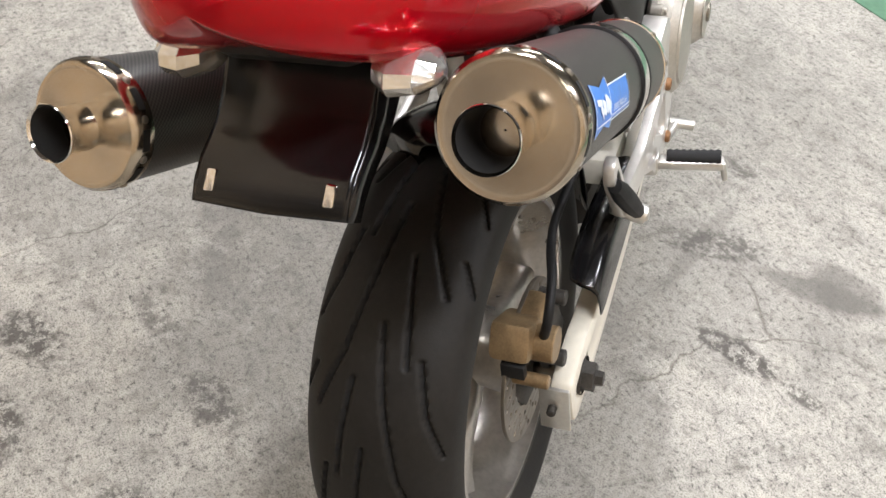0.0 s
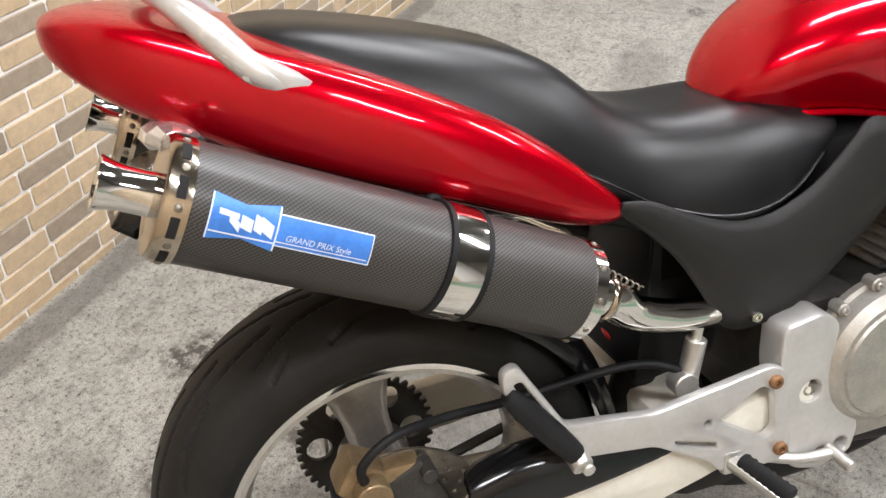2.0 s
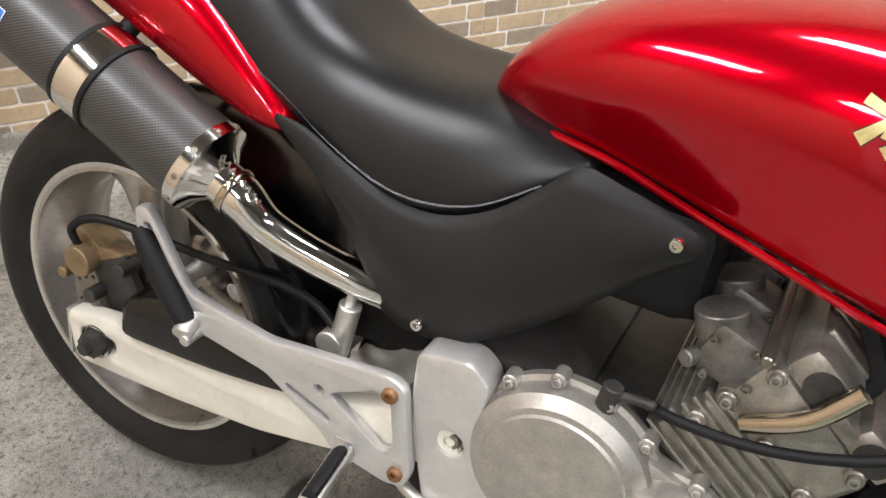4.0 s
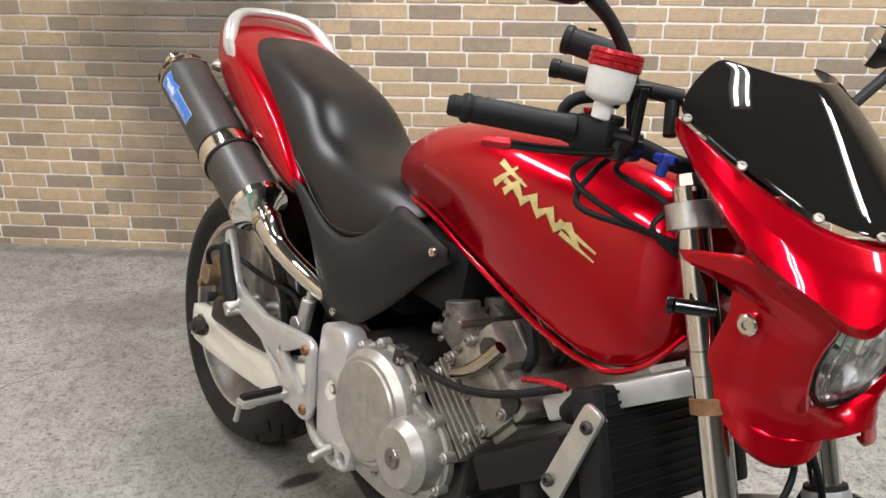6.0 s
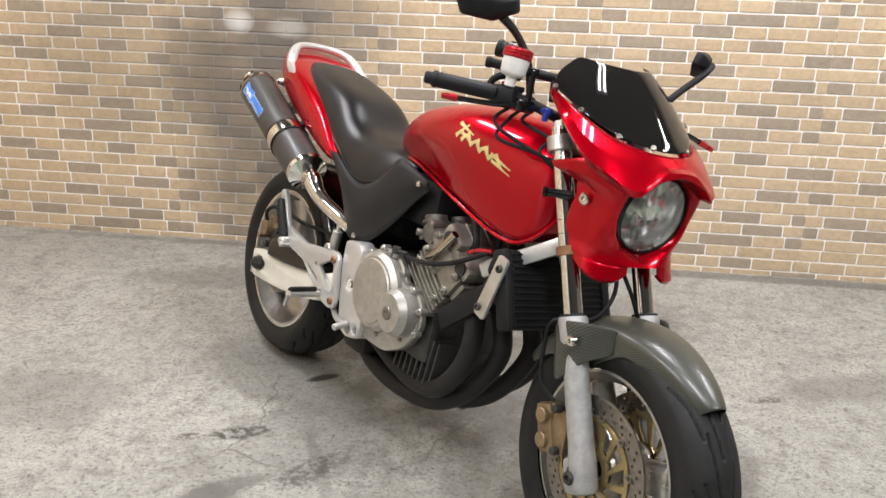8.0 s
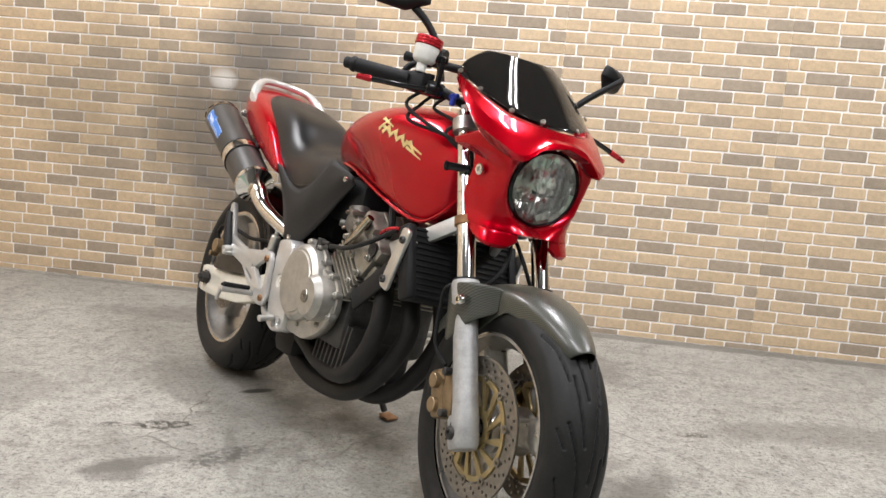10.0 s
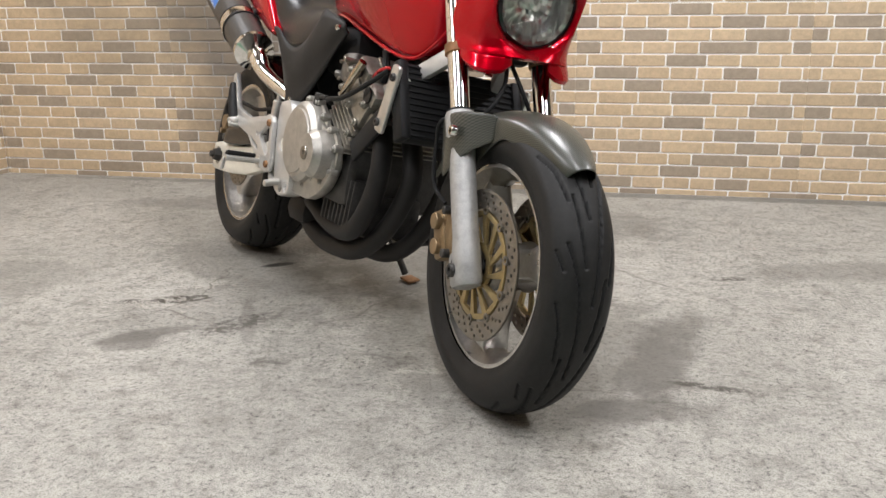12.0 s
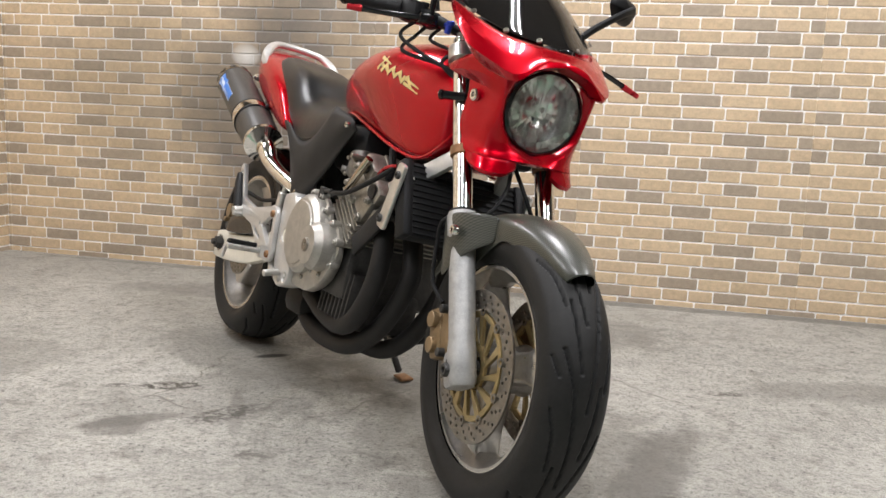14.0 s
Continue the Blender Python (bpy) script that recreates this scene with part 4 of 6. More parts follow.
BROW = [
    [(1.108, -0.150, 1.008), (1.165, -0.146, 0.985), (1.222, -0.130, 0.958), (1.280, -0.100, 0.931), (1.318, -0.060, 0.919), (1.330, -0.030, 0.916), (1.333, 0, 0.915)],
    [(1.110, -0.152, 1.002), (1.180, -0.158, 0.966), (1.246, -0.151, 0.928), (1.306, -0.124, 0.899), (1.342, -0.078, 0.893), (1.353, -0.036, 0.895), (1.356, 0, 0.896)],
    [(1.113, -0.154, 0.996), (1.188, -0.165, 0.948), (1.260, -0.161, 0.899), (1.328, -0.134, 0.866), (1.368, -0.099, 0.848), (1.370, -0.044, 0.884), (1.371, 0, 0.890)],
    [(1.117, -0.151, 0.988), (1.190, -0.150, 0.927), (1.256, -0.139, 0.875), (1.318, -0.118, 0.848), (1.369, -0.097, 0.838), (1.374, -0.060, 0.868), (1.374, 0, 0.884)],
    [(1.122, -0.143, 0.986), (1.188, -0.142, 0.930), (1.252, -0.130, 0.880), (1.310, -0.114, 0.856), (1.342, -0.087, 0.842), (1.340, -0.052, 0.866), (1.338, 0, 0.880)],
]
CHEEK = [
    [(1.158, -0.153, 0.864), (1.205, -0.151, 0.876), (1.256, -0.143, 0.884), (1.310, -0.116, 0.858), (1.338, -0.097, 0.846), ring_pt(48)],
    [(1.168, -0.153, 0.855), (1.212, -0.147, 0.856), (1.262, -0.135, 0.852), (1.312, -0.113, 0.836), (1.336, -0.097, 0.828), ring_pt(28)],
    [(1.224, -0.129, 0.838), (1.240, -0.124, 0.834), (1.270, -0.117, 0.826), (1.306, -0.107, 0.814), (1.328, -0.098, 0.806), ring_pt(6)],
    [(1.226, -0.127, 0.812), (1.244, -0.123, 0.808), (1.270, -0.113, 0.802), (1.302, -0.105, 0.794), (1.322, -0.097, 0.786), ring_pt(-14)],
    [(1.214, -0.128, 0.765), (1.237, -0.124, 0.762), (1.267, -0.113, 0.760), (1.298, -0.104, 0.756), (1.318, -0.090, 0.752), ring_pt(-32)],
    [(1.209, -0.128, 0.722), (1.235, -0.123, 0.722), (1.266, -0.112, 0.721), (1.295, -0.098, 0.721), (1.313, -0.072, 0.720), ring_pt(-56)],
    [(1.218, -0.128, 0.707), (1.248, -0.123, 0.703), (1.280, -0.108, 0.702), (1.305, -0.086, 0.703), (1.320, -0.048, 0.704), ring_pt(-90)],
    [(1.226, -0.126, 0.699), (1.258, -0.121, 0.694), (1.288, -0.106, 0.690), (1.310, -0.086, 0.690), (1.328, -0.046, 0.690), (1.332, 0, 0.690)],
    [(1.238, -0.114, 0.697), (1.262, -0.110, 0.692), (1.285, -0.098, 0.688), (1.302, -0.078, 0.687), (1.310, -0.042, 0.687), (1.312, 0, 0.687)],
]
LIP = [
    [(1.232, -0.121, 0.701), (1.268, -0.115, 0.695), (1.298, -0.097, 0.691), (1.318, -0.066, 0.690), (1.322, -0.040, 0.690)],
    [(1.240, -0.121, 0.690), (1.276, -0.118, 0.670), (1.308, -0.100, 0.660), (1.324, -0.066, 0.661), (1.324, -0.042, 0.674)],
    [(1.242, -0.119, 0.688), (1.276, -0.114, 0.664), (1.306, -0.096, 0.653), (1.318, -0.064, 0.655), (1.318, -0.042, 0.670)],
]


def shell(net, between=4):
    """Both halves of a shell: smooth along its rows, folded from row to row."""
    fine = [smooth_line(row, 5) for row in net]
    rows = [[p.lerp(q, k / between) for p, q in zip(r0, r1)] for r0, r1 in zip(fine, fine[1:]) for k in range(between)] + [fine[-1]]
    h = grid(rows)
    both = merge(h, mirror_y(h.copy()))
    bmesh.ops.remove_doubles(both, verts=both.verts, dist=0.0004)
    return both


fairing = part("front_fairing", shell(CHEEK), RED, bike, "red bikini fairing with recessed cheeks and chin lip", solid=0.004, m=FRONT_M, angle=17)
part("fairing_brow", shell(BROW), RED, fairing, "red brow blades sweeping back over the cheeks", solid=0.004, m=FRONT_M, angle=17)
part("chin_lip", shell(LIP), RED, fairing, "red lip fins under the chin", solid=0.004, m=FRONT_M, angle=17)
for sgn in (-1, 1):
    part("fairing_bolt", bolt((1.252, sgn * 0.123, 0.806), (0.15, sgn, 0), 0.013, 0.008), CHROME, fairing, "bright fixing bolt").data.transform(FRONT_M)

# dark screen over the brow
SCREEN = [
    [(1.110, -0.154, 1.012), (1.166, -0.150, 0.990), (1.224, -0.134, 0.963), (1.283, -0.103, 0.936), (1.328, -0.048, 0.922), (1.338, 0, 0.920)],
    [(1.108, -0.150, 1.032), (1.152, -0.140, 1.014), (1.200, -0.122, 0.994), (1.250, -0.090, 0.974), (1.284, -0.046, 0.964), (1.294, 0, 0.962)],
    [(1.098, -0.122, 1.056), (1.135, -0.115, 1.046), (1.172, -0.100, 1.036), (1.210, -0.074, 1.024), (1.236, -0.038, 1.016), (1.244, 0, 1.014)],
    [(1.092, -0.084, 1.080), (1.112, -0.082, 1.078), (1.134, -0.072, 1.076), (1.156, -0.056, 1.073), (1.172, -0.030, 1.071), (1.178, 0, 1.070)],
]
half = grid([[Vector(p) for p in row] for row in SCREEN])
sc = merge(half, mirror_y(half.copy()))
bmesh.ops.remove_doubles(sc, verts=sc.verts, dist=0.0008)
screen = part("windscreen", sc, SMOKE, bike, "dark smoked windscreen", sub=2, solid=0.004, m=FRONT_M)
for sgn in (-1, 1):
    for p in ((1.132, 0.160, 1.010), (1.206, 0.142, 0.974), (1.284, 0.100, 0.938), (1.326, 0.045, 0.928)):
        part("screw", bolt((p[0], sgn * p[1], p[2]), (0.6, sgn * 0.6, 0.55), 0.006, 0.004), STEEL, screen).data.transform(FRONT_M)

# headlight
LM = FRONT_M @ axis_m(HL + Vector((-0.010, 0, 0)), (1, 0, -0.2))
lamp_body = part("headlight", lathe([(0.030, -0.085), (0.060, -0.055), (0.080, -0.010), (HR, 0.004), (HR + 0.002, 0.010), (HR - 0.004, 0.014), (HR - 0.006, 0.008)], 56, LM), BLACK, bike, "round clear headlight in a black rim")
part("reflector", lathe([(0.008, -0.048), (0.020, -0.045), (0.033, -0.040), (0.046, -0.030), (0.058, -0.020), (0.069, -0.008), (0.079, 0.006)], 18, LM), FACET, lamp_body, "mirrored reflector with facets", flat=True)
for k in range(-4, 5):
    y = 0.016 * k
    hh = 0.9 * math.sqrt(max(0.0, 0.076 ** 2 - y * y))
    part("lens_flute", box(y, 0, 0.004, 0.0035, 2 * hh, 0.0025, 0.001), LENS, lamp_body, m=LM).visible_shadow = False
part("bulb_shield", lathe([(0.013, -0.052), (0.013, -0.018), (0.011, -0.014), (0.001, -0.013)], 24, LM), CHROME, lamp_body)
part("lens", lathe([(0.0795, 0.008), (0.074, 0.013), (0.055, 0.019), (0.03, 0.022), (0.0005, 0.0235)], 48, LM), LENS, lamp_body, "clear glass lens").visible_shadow = False

# ---- chassis and running gear ----
SIDES = (-1, 1)


def sided(name, outlines, y, thick, sgn, material, label="", bev=0.002, parent=None):
    return part(name, plate(outlines, sgn * y, thick, bev), material, parent or bike, label, angle=35)


ARM = round_poly([(-0.062, 0.322), (0.030, 0.336), (0.055, 0.330), (0.16, 0.338), (0.27, 0.352), (0.38, 0.372), (0.47, 0.405), (0.545, 0.425), (0.565, 0.37), (0.50, 0.335), (0.40, 0.298), (0.28, 0.268), (0.14, 0.250), (0.04, 0.242), (-0.050, 0.238)], 0.02)
for sgn in SIDES:
    arm = sided("swingarm", [ARM, round_poly([(-0.035, 0.300), (0.030, 0.300), (0.030, 0.276), (-0.035, 0.276)], 0.01)], 0.148 if sgn > 0 else 0.165, 0.030, sgn, CREAM, "cream painted box-section swingarm with axle slot", bev=0.007)
    y = sgn * (0.164 if sgn > 0 else 0.181)
    part("axle_nut", merge(lathe([(0.001, 0.026), (0.010, 0.026), (0.011, 0.016), (0.020, 0.015), (0.021, 0.0), (0.024, 0.0), (0.024, -0.003)], 6, axis_m((-0.004, y, 0.288), (0, sgn, 0))), lathe([(0.026, 0.001), (0.026, -0.004)], 20, axis_m((-0.004, y, 0.288), (0, sgn, 0)))), DARKCAST, arm, "dirty axle nut")
    part("end_plate", box(-0.060, sgn * 0.157, 0.280, 0.006, 0.040, 0.078, 0.002), ALU, arm)
    part("adjuster", rod((-0.075, sgn * 0.155, 0.285), (-0.055, sgn * 0.155, 0.285), 0.006), DARKCAST, arm)
part("swingarm_brace", box(0.40, 0.0, 0.345, 0.10, 0.29, 0.055, 0.015), CREAM, bike)
part("swingarm_axle", rod((-0.004, -0.18, 0.288), (-0.004, 0.17, 0.288), 0.010), STEEL, bike)

# tyre hugger
rows = []
for k in range(19):
    an = radians(4 + 86 * k / 18)
    edge = min(1, (18 - k) / 3 + 0.25)
    row = []
    for j in range(13):
        s = j / 6 - 1
        r = 0.328 - 0.026 * abs(s) ** 3.5 - (0.012 * max(0, abs(s) - 0.8) / 0.2)
        row.append(Vector((REAR.x + r * math.cos(an), REAR.y + 0.098 * s * edge, REAR.z + r * math.sin(an))))
    rows.append(row)
hug = part("tyre_hugger", grid(rows), BLACK, bike, "gloss black tyre hugger", solid=0.003, angle=70)
rows = [[Vector((u, -0.190 + (0.006 * q if q < 1.05 else 0.05), w + dw * (1 - min(q, 1.0)))) for q in (0.0, 0.25, 0.6, 1.0, 1.1)] for u, w, dw in ((0.055, 0.385, -0.052), (0.10, 0.404, -0.068), (0.155, 0.412, -0.072), (0.22, 0.404, -0.058), (0.28, 0.396, -0.040), (0.34, 0.396, -0.030))]
part("hugger_side", grid(rows), BLACK, hug, "gloss black side guard over the swingarm", solid=0.003, sub=1)

# footrest hangers: forked alloy plates
HANG = round_poly([(0.098, 0.548), (0.118, 0.556), (0.180, 0.456), (0.30, 0.438), (0.470, 0.462), (0.492, 0.452), (0.500, 0.40), (0.512, 0.338), (0.505, 0.312), (0.480, 0.306), (0.40, 0.318), (0.385, 0.338), (0.30, 0.388), (0.185, 0.404), (0.160, 0.424), (0.100, 0.520)], 0.010)
HOLE1 = round_poly([(0.112, 0.530), (0.122, 0.532), (0.166, 0.458), (0.160, 0.448)], 0.005)
HOLE2 = round_poly([(0.392, 0.400), (0.456, 0.436), (0.474, 0.424), (0.484, 0.362), (0.470, 0.350)], 0.008)
HOLE3 = round_poly([(0.330, 0.388), (0.395, 0.366), (0.395, 0.356), (0.335, 0.378)], 0.004)
for sgn in SIDES:
    y = 0.190
    hg = sided("footrest_hanger", [HANG, HOLE1, HOLE2, HOLE3, circle(0.378, 0.400, 0.006, 12)], y, 0.016, sgn, ALU_PAINT, "forked silver footrest hanger", bev=0.004)
    for u, w in ((0.474, 0.440), (0.493, 0.330)):
        part("bolt", bolt((u, sgn * (y + 0.007), w), (0, sgn, 0), 0.010, 0.008), RUST, hg, "rusty hex bolt")
    # folded pillion peg
    a, b = Vector((0.104, sgn * 0.196, 0.520)), Vector((0.186, sgn * 0.208, 0.420))
    pg = part("pillion_footrest", tube([a, a.lerp(b, 0.3), a.lerp(b, 0.7), b], [0.011, 0.017, 0.017, 0.014], 10, 4, 0.8), MATTE, hg, "folded black rubber pillion footrest")
    part("pivot", merge(rod(b + Vector((-0.004, sgn * -0.03, 0.008)), b + Vector((0.004, sgn * 0.012, -0.012)), 0.014), rod(b + Vector((0.01, -0.016, -0.016)), b + Vector((0.01, 0.016, -0.016)), 0.008)), ALU, pg)
    # rider peg
    p = Vector((0.420, sgn * 0.186, 0.328))
    q = Vector((0.436, sgn * 0.300, 0.330))
    peg = part("rider_footrest", merge(box(*((p + q) / 2), 0.026, 0.112, 0.016, 0.005, rot=Matrix.Rotation(sgn * radians(-8), 4, "Z")), box(*p, 0.03, 0.03, 0.036, 0.006)), ALU, hg, "alloy rider footrest")
    part("rubber", tube([p.lerp(q, 0.22 + 0.045 * k) + Vector((0, 0, 0.010)) for k in range(17)], [0.0135 if k % 2 else 0.0115 for k in range(17)], 10, 1, 0.6), MATTE, peg, "ribbed black rubber")
    part("feeler", rod(q + Vector((0, -sgn * 0.004, 0)), q + Vector((0.002, sgn * 0.002, -0.034)), 0.005), ALU, peg)
# brake pedal and master cylinder on the right
part("brake_pedal", merge(tube([(0.405, -0.162, 0.335), (0.46, -0.170, 0.310), (0.53, -0.192, 0.296), (0.585, -0.200, 0.296)], 0.008, 10), rod((0.583, -0.19, 0.298), (0.590, -0.232, 0.290), 0.009)), ALU, bike, "alloy brake pedal")
part("brake_cylinder", merge(rod((0.372, -0.150, 0.425), (0.385, -0.150, 0.50), 0.014), rod((0.384, -0.150, 0.498), (0.388, -0.150, 0.525), 0.007), rod((0.366, -0.165, 0.44), (0.366, -0.14, 0.44), 0.018)), ALU, bike, "rear brake master cylinder")

# frame pivot plates
PIV = round_poly([(0.492, 0.502), (0.556, 0.514), (0.584, 0.492), (0.576, 0.430), (0.604, 0.370), (0.640, 0.318), (0.632, 0.272), (0.575, 0.258), (0.530, 0.272), (0.512, 0.34), (0.492, 0.44)], 0.014)
for sgn in SIDES:
    pv = sided("pivot_plate", [PIV, circle(0.548, 0.395, 0.017, 20), circle(0.578, 0.283, 0.012, 16), circle(0.612, 0.290, 0.012, 16)], 0.161, 0.048, sgn, ALU_PAINT, "satin silver frame plate", bev=0.006)
    part("pivot_bolt", merge(bolt((0.548, sgn * 0.168, 0.395), (0, sgn, 0), 0.012, 0.012), lathe([(0.0168, 0), (0.012, 0.001)], 20, axis_m((0.548, sgn * 0.170, 0.395), (0, sgn, 0)))), STEEL, pv)
part("frame_spine", tube([(0.50, 0, 0.60), (0.70, 0, 0.70), (0.95, 0, 0.74), (1.10, 0, 0.80)], 0.032, 10), MATTE, bike)
part("subframe", merge(*[tube([(0.52, s * 0.10, 0.54), (0.40, s * 0.11, 0.63), (0.20, s * 0.11, 0.70), (-0.05, s * 0.09, 0.80), (-0.18, s * 0.06, 0.86)], 0.012, 10) for s in SIDES]), MATTE, bike)
for sgn in SIDES:
    a, b = Vector((0.995, sgn * 0.128, 0.575)), Vector((1.165, sgn * 0.060, 0.690))
    part("frame_tube", box(*((a + b) / 2), (b - a).length, 0.022, 0.036, 0.006, rot=(b - a).to_track_quat("X", "Z").to_matrix().to_4x4()), ALU_PAINT, bike, "silver frame down-tube")
part("battery_box", box(0.47, 0, 0.60, 0.24, 0.17, 0.13, 0.02), MATTE, bike)
part("airbox", box(0.66, 0, 0.66, 0.20, 0.22, 0.13, 0.03), MATTE, bike)
part("splash_guard", plate([round_poly([(0.335, 0.40), (0.36, 0.62), (0.30, 0.68), (0.40, 0.70), (0.47, 0.60), (0.46, 0.42)], 0.02)], 0.0, 0.17, 0.004), MATTE, bike, "black plastic splash guard before the rear wheel")
sh = part("rear_shock", rod((0.43, 0.0, 0.60), (0.36, 0, 0.40), 0.020), MATTE, bike)
part("coil", tube([(0.43 - 0.0007 * k + 0.03 * math.cos(k * 0.55) * 0.94, 0.033 * math.sin(k * 0.55), 0.60 - 0.002 * k - 0.03 * math.cos(k * 0.55) * 0.33) for k in range(90)], 0.006, 7, 1), REDANO, sh, "red coil spring")

# rear disc and caliper
RD = Matrix.Translation((REAR.x, 0, REAR.z))


def disc(name, r_out, r_in, y, rows_, n, m, parent, r_hole=0.0036, material=STEEL):
    holes = [circle(0, 0, r_in, 40)]
    for k in range(n):
        for r, sh_ in rows_:
            a = 2 * math.pi * (k + sh_) / n
            holes.append(circle(r * math.cos(a), r * math.sin(a), r_hole, 8))
    return part(name, plate([circle(0, 0, r_out, 72)] + holes, y, 0.005, 0.0006), material, parent, "drilled steel brake disc", m=m)


disc("brake_disc", 0.110, 0.062, -0.108, ((0.075, 0), (0.088, 0.33), (0.100, 0.66)), 18, RD, rear_wheel)
part("disc_carrier", lathe([(0.030, -0.014), (0.064, -0.004), (0.068, 0.0), (0.064, 0.004), (0.030, 0.010)], 6, RD @ Matrix.Translation((0, -0.108, 0)) @ Matrix.Rotation(radians(-90), 4, "X")), DARKCAST, rear_wheel)
spk = part("sprocket", plate([[((0.104 if (q // 2) % 2 else 0.096) * math.cos(2 * math.pi * q / 168), (0.104 if (q // 2) % 2 else 0.096) * math.sin(2 * math.pi * q / 168)) for q in range(168)]] + [circle(0.07 * math.cos(2 * math.pi * q / 6), 0.07 * math.sin(2 * math.pi * q / 6), 0.019, 16) for q in range(6)], 0.085, 0.007, 0.0006), DARKCAST, rear_wheel, "dark rear sprocket", m=RD)
part("chain", merge(tube([(0.0, 0.085, 0.305 + 0.107), (0.25, 0.085, 0.43), (0.53, 0.085, 0.44)], 0.008, 6, 10, 0.8), tube([(0.0, 0.085, 0.305 - 0.107), (0.25, 0.085, 0.27), (0.53, 0.085, 0.36)], 0.008, 6, 10, 0.8)), DARKCAST, bike, "oily drive chain")
cal = part("rear_caliper", merge(box(-0.052, -0.112, 0.396, 0.072, 0.052, 0.050, 0.009, rot=Matrix.Rotation(radians(30), 4, "Y")), rod((-0.052, -0.125, 0.392), (-0.052, -0.162, 0.392), 0.023), box(-0.010, -0.122, 0.398, 0.05, 0.03, 0.03, 0.006), rod((-0.085, -0.115, 0.36), (-0.085, -0.16, 0.36), 0.009)), BRASS, bike, "bronze rear brake caliper")
part("caliper_bracket", merge(box(0.005, -0.132, 0.350, 0.075, 0.016, 0.11, 0.006, rot=Matrix.Rotation(radians(-25), 4, "Y")), rod((0.02, -0.12, 0.40), (0.02, -0.155, 0.40), 0.010), rod((-0.03, -0.12, 0.345), (-0.03, -0.165, 0.345), 0.011)), DARKCAST, cal)
part("pad_window", box(-0.090, -0.118, 0.378, 0.012, 0.03, 0.022, 0.002), MATTE, cal)
part("brake_hose", tube([(-0.055, -0.145, 0.40), (-0.062, -0.155, 0.44), (-0.02, -0.150, 0.468), (0.05, -0.130, 0.462), (0.13, -0.120, 0.455), (0.30, -0.13, 0.47), (0.37, -0.150, 0.455)], 0.006, 10), MATTE, cal)

# front discs and calipers
FD_M = STEER @ Matrix.Translation((FRONT.x, 0, FRONT.z))
for sgn in SIDES:
    y = sgn * 0.066
    dk = disc("brake_disc", 0.148, 0.110, y, ((0.119, 0), (0.128, 0.33), (0.138, 0.66)), 24, FD_M, front_wheel)
    slots = [circle(0, 0, 0.030, 24)]
    for k in range(12):
        a = 2 * math.pi * k / 12
        e = a + 0.30
        w = 0.17
        slots.append([(0.046 * math.cos(a - w), 0.046 * math.sin(a - w)), (0.046 * math.cos(a + w), 0.046 * math.sin(a + w)), (0.095 * math.cos(e + w), 0.095 * math.sin(e + w)), (0.095 * math.cos(e - w), 0.095 * math.sin(e - w))])
    ca = part("disc_carrier", plate([circle(0, 0, 0.106, 60)] + slots, y, 0.008, 0.0012), GOLD, dk, "gold spoked disc carrier", m=FD_M)
    for k in range(10):
        a = 2 * math.pi * (k + 0.5) / 10
        part("bobbin", lathe([(0.0045, 0.0055), (0.009, 0.006), (0.009, -0.006), (0.0045, -0.0055), (0.0045, 0.0055)], 14, FD_M @ axis_m((0.108 * math.cos(a), y, 0.108 * math.sin(a)), (0, 1, 0))), STEEL, dk)
    fc = part("front_caliper", merge(box(1.268, sgn * 0.080, 0.318, 0.052, 0.050, 0.105, 0.010, rot=Matrix.Rotation(radians(-22), 4, "Y")), rod((1.263, sgn * 0.09, 0.345), (1.263, sgn * 0.116, 0.345), 0.017), rod((1.276, sgn * 0.09, 0.295), (1.276, sgn * 0.116, 0.295), 0.017), box(1.310, sgn * 0.090, 0.330, 0.05, 0.02, 0.09, 0.005)), BRASS, bike, "bronze front brake caliper", m=STEER)
    for bu, bw in ((1.30, 0.375), (1.318, 0.29)):
        part("caliper_bolt", rod((bu, sgn * 0.09, bw), (bu, sgn * 0.115, bw), 0.009), DARKCAST, fc, m=STEER)
    part("axle_end", merge(bolt((FRONT.x + 0.004, sgn * 0.122, FRONT.z - 0.012), (0, sgn, 0), 0.014, 0.012), rod((FRONT.x, sgn * 0.05, FRONT.z), (FRONT.x, sgn * 0.124, FRONT.z), 0.012)), DARKCAST, front_wheel, m=STEER)
    part("axle_clamp", box(FRONT.x + 0.003, sgn * 0.098, FRONT.z - 0.010, 0.056, 0.050, 0.075, 0.012, rot=Matrix.Rotation(-RAKE, 4, "Y")), FORKM, bike, m=STEER)
    part("brake_hose", tube([(1.285, sgn * 0.105, 0.385), (1.245, sgn * 0.118, 0.42), (1.235, sgn * 0.12, 0.50), (1.25, sgn * 0.118, 0.55), (1.30, sgn * 0.06, 0.57), (1.30, sgn * 0.02, 0.63), (1.25, 0, 0.70)], 0.0045, 8), MATTE, bike, m=STEER)

# ---- engine ----
eng = part("engine_crankcase", box(0.70, 0, 0.385, 0.34, 0.27, 0.20, 0.03), DARKCAST, bike, "dirty aluminium engine crankcase")
part("gearbox_case", box(0.60, 0, 0.42, 0.16, 0.26, 0.16, 0.03), DARKCAST, eng)
part("sump", box(0.77, 0, 0.275, 0.22, 0.17, 0.11, 0.02), DARKCAST, eng, "ribbed oil sump")
for k in range(8):
    part("sump_fin", box(0.735 + 0.022 * k, -0.092, 0.300, 0.007, 0.060, 0.120, 0.002, rot=Matrix.Rotation(radians(6), 4, "Y")), DARKCAST, eng, "grimy upright casting rib")


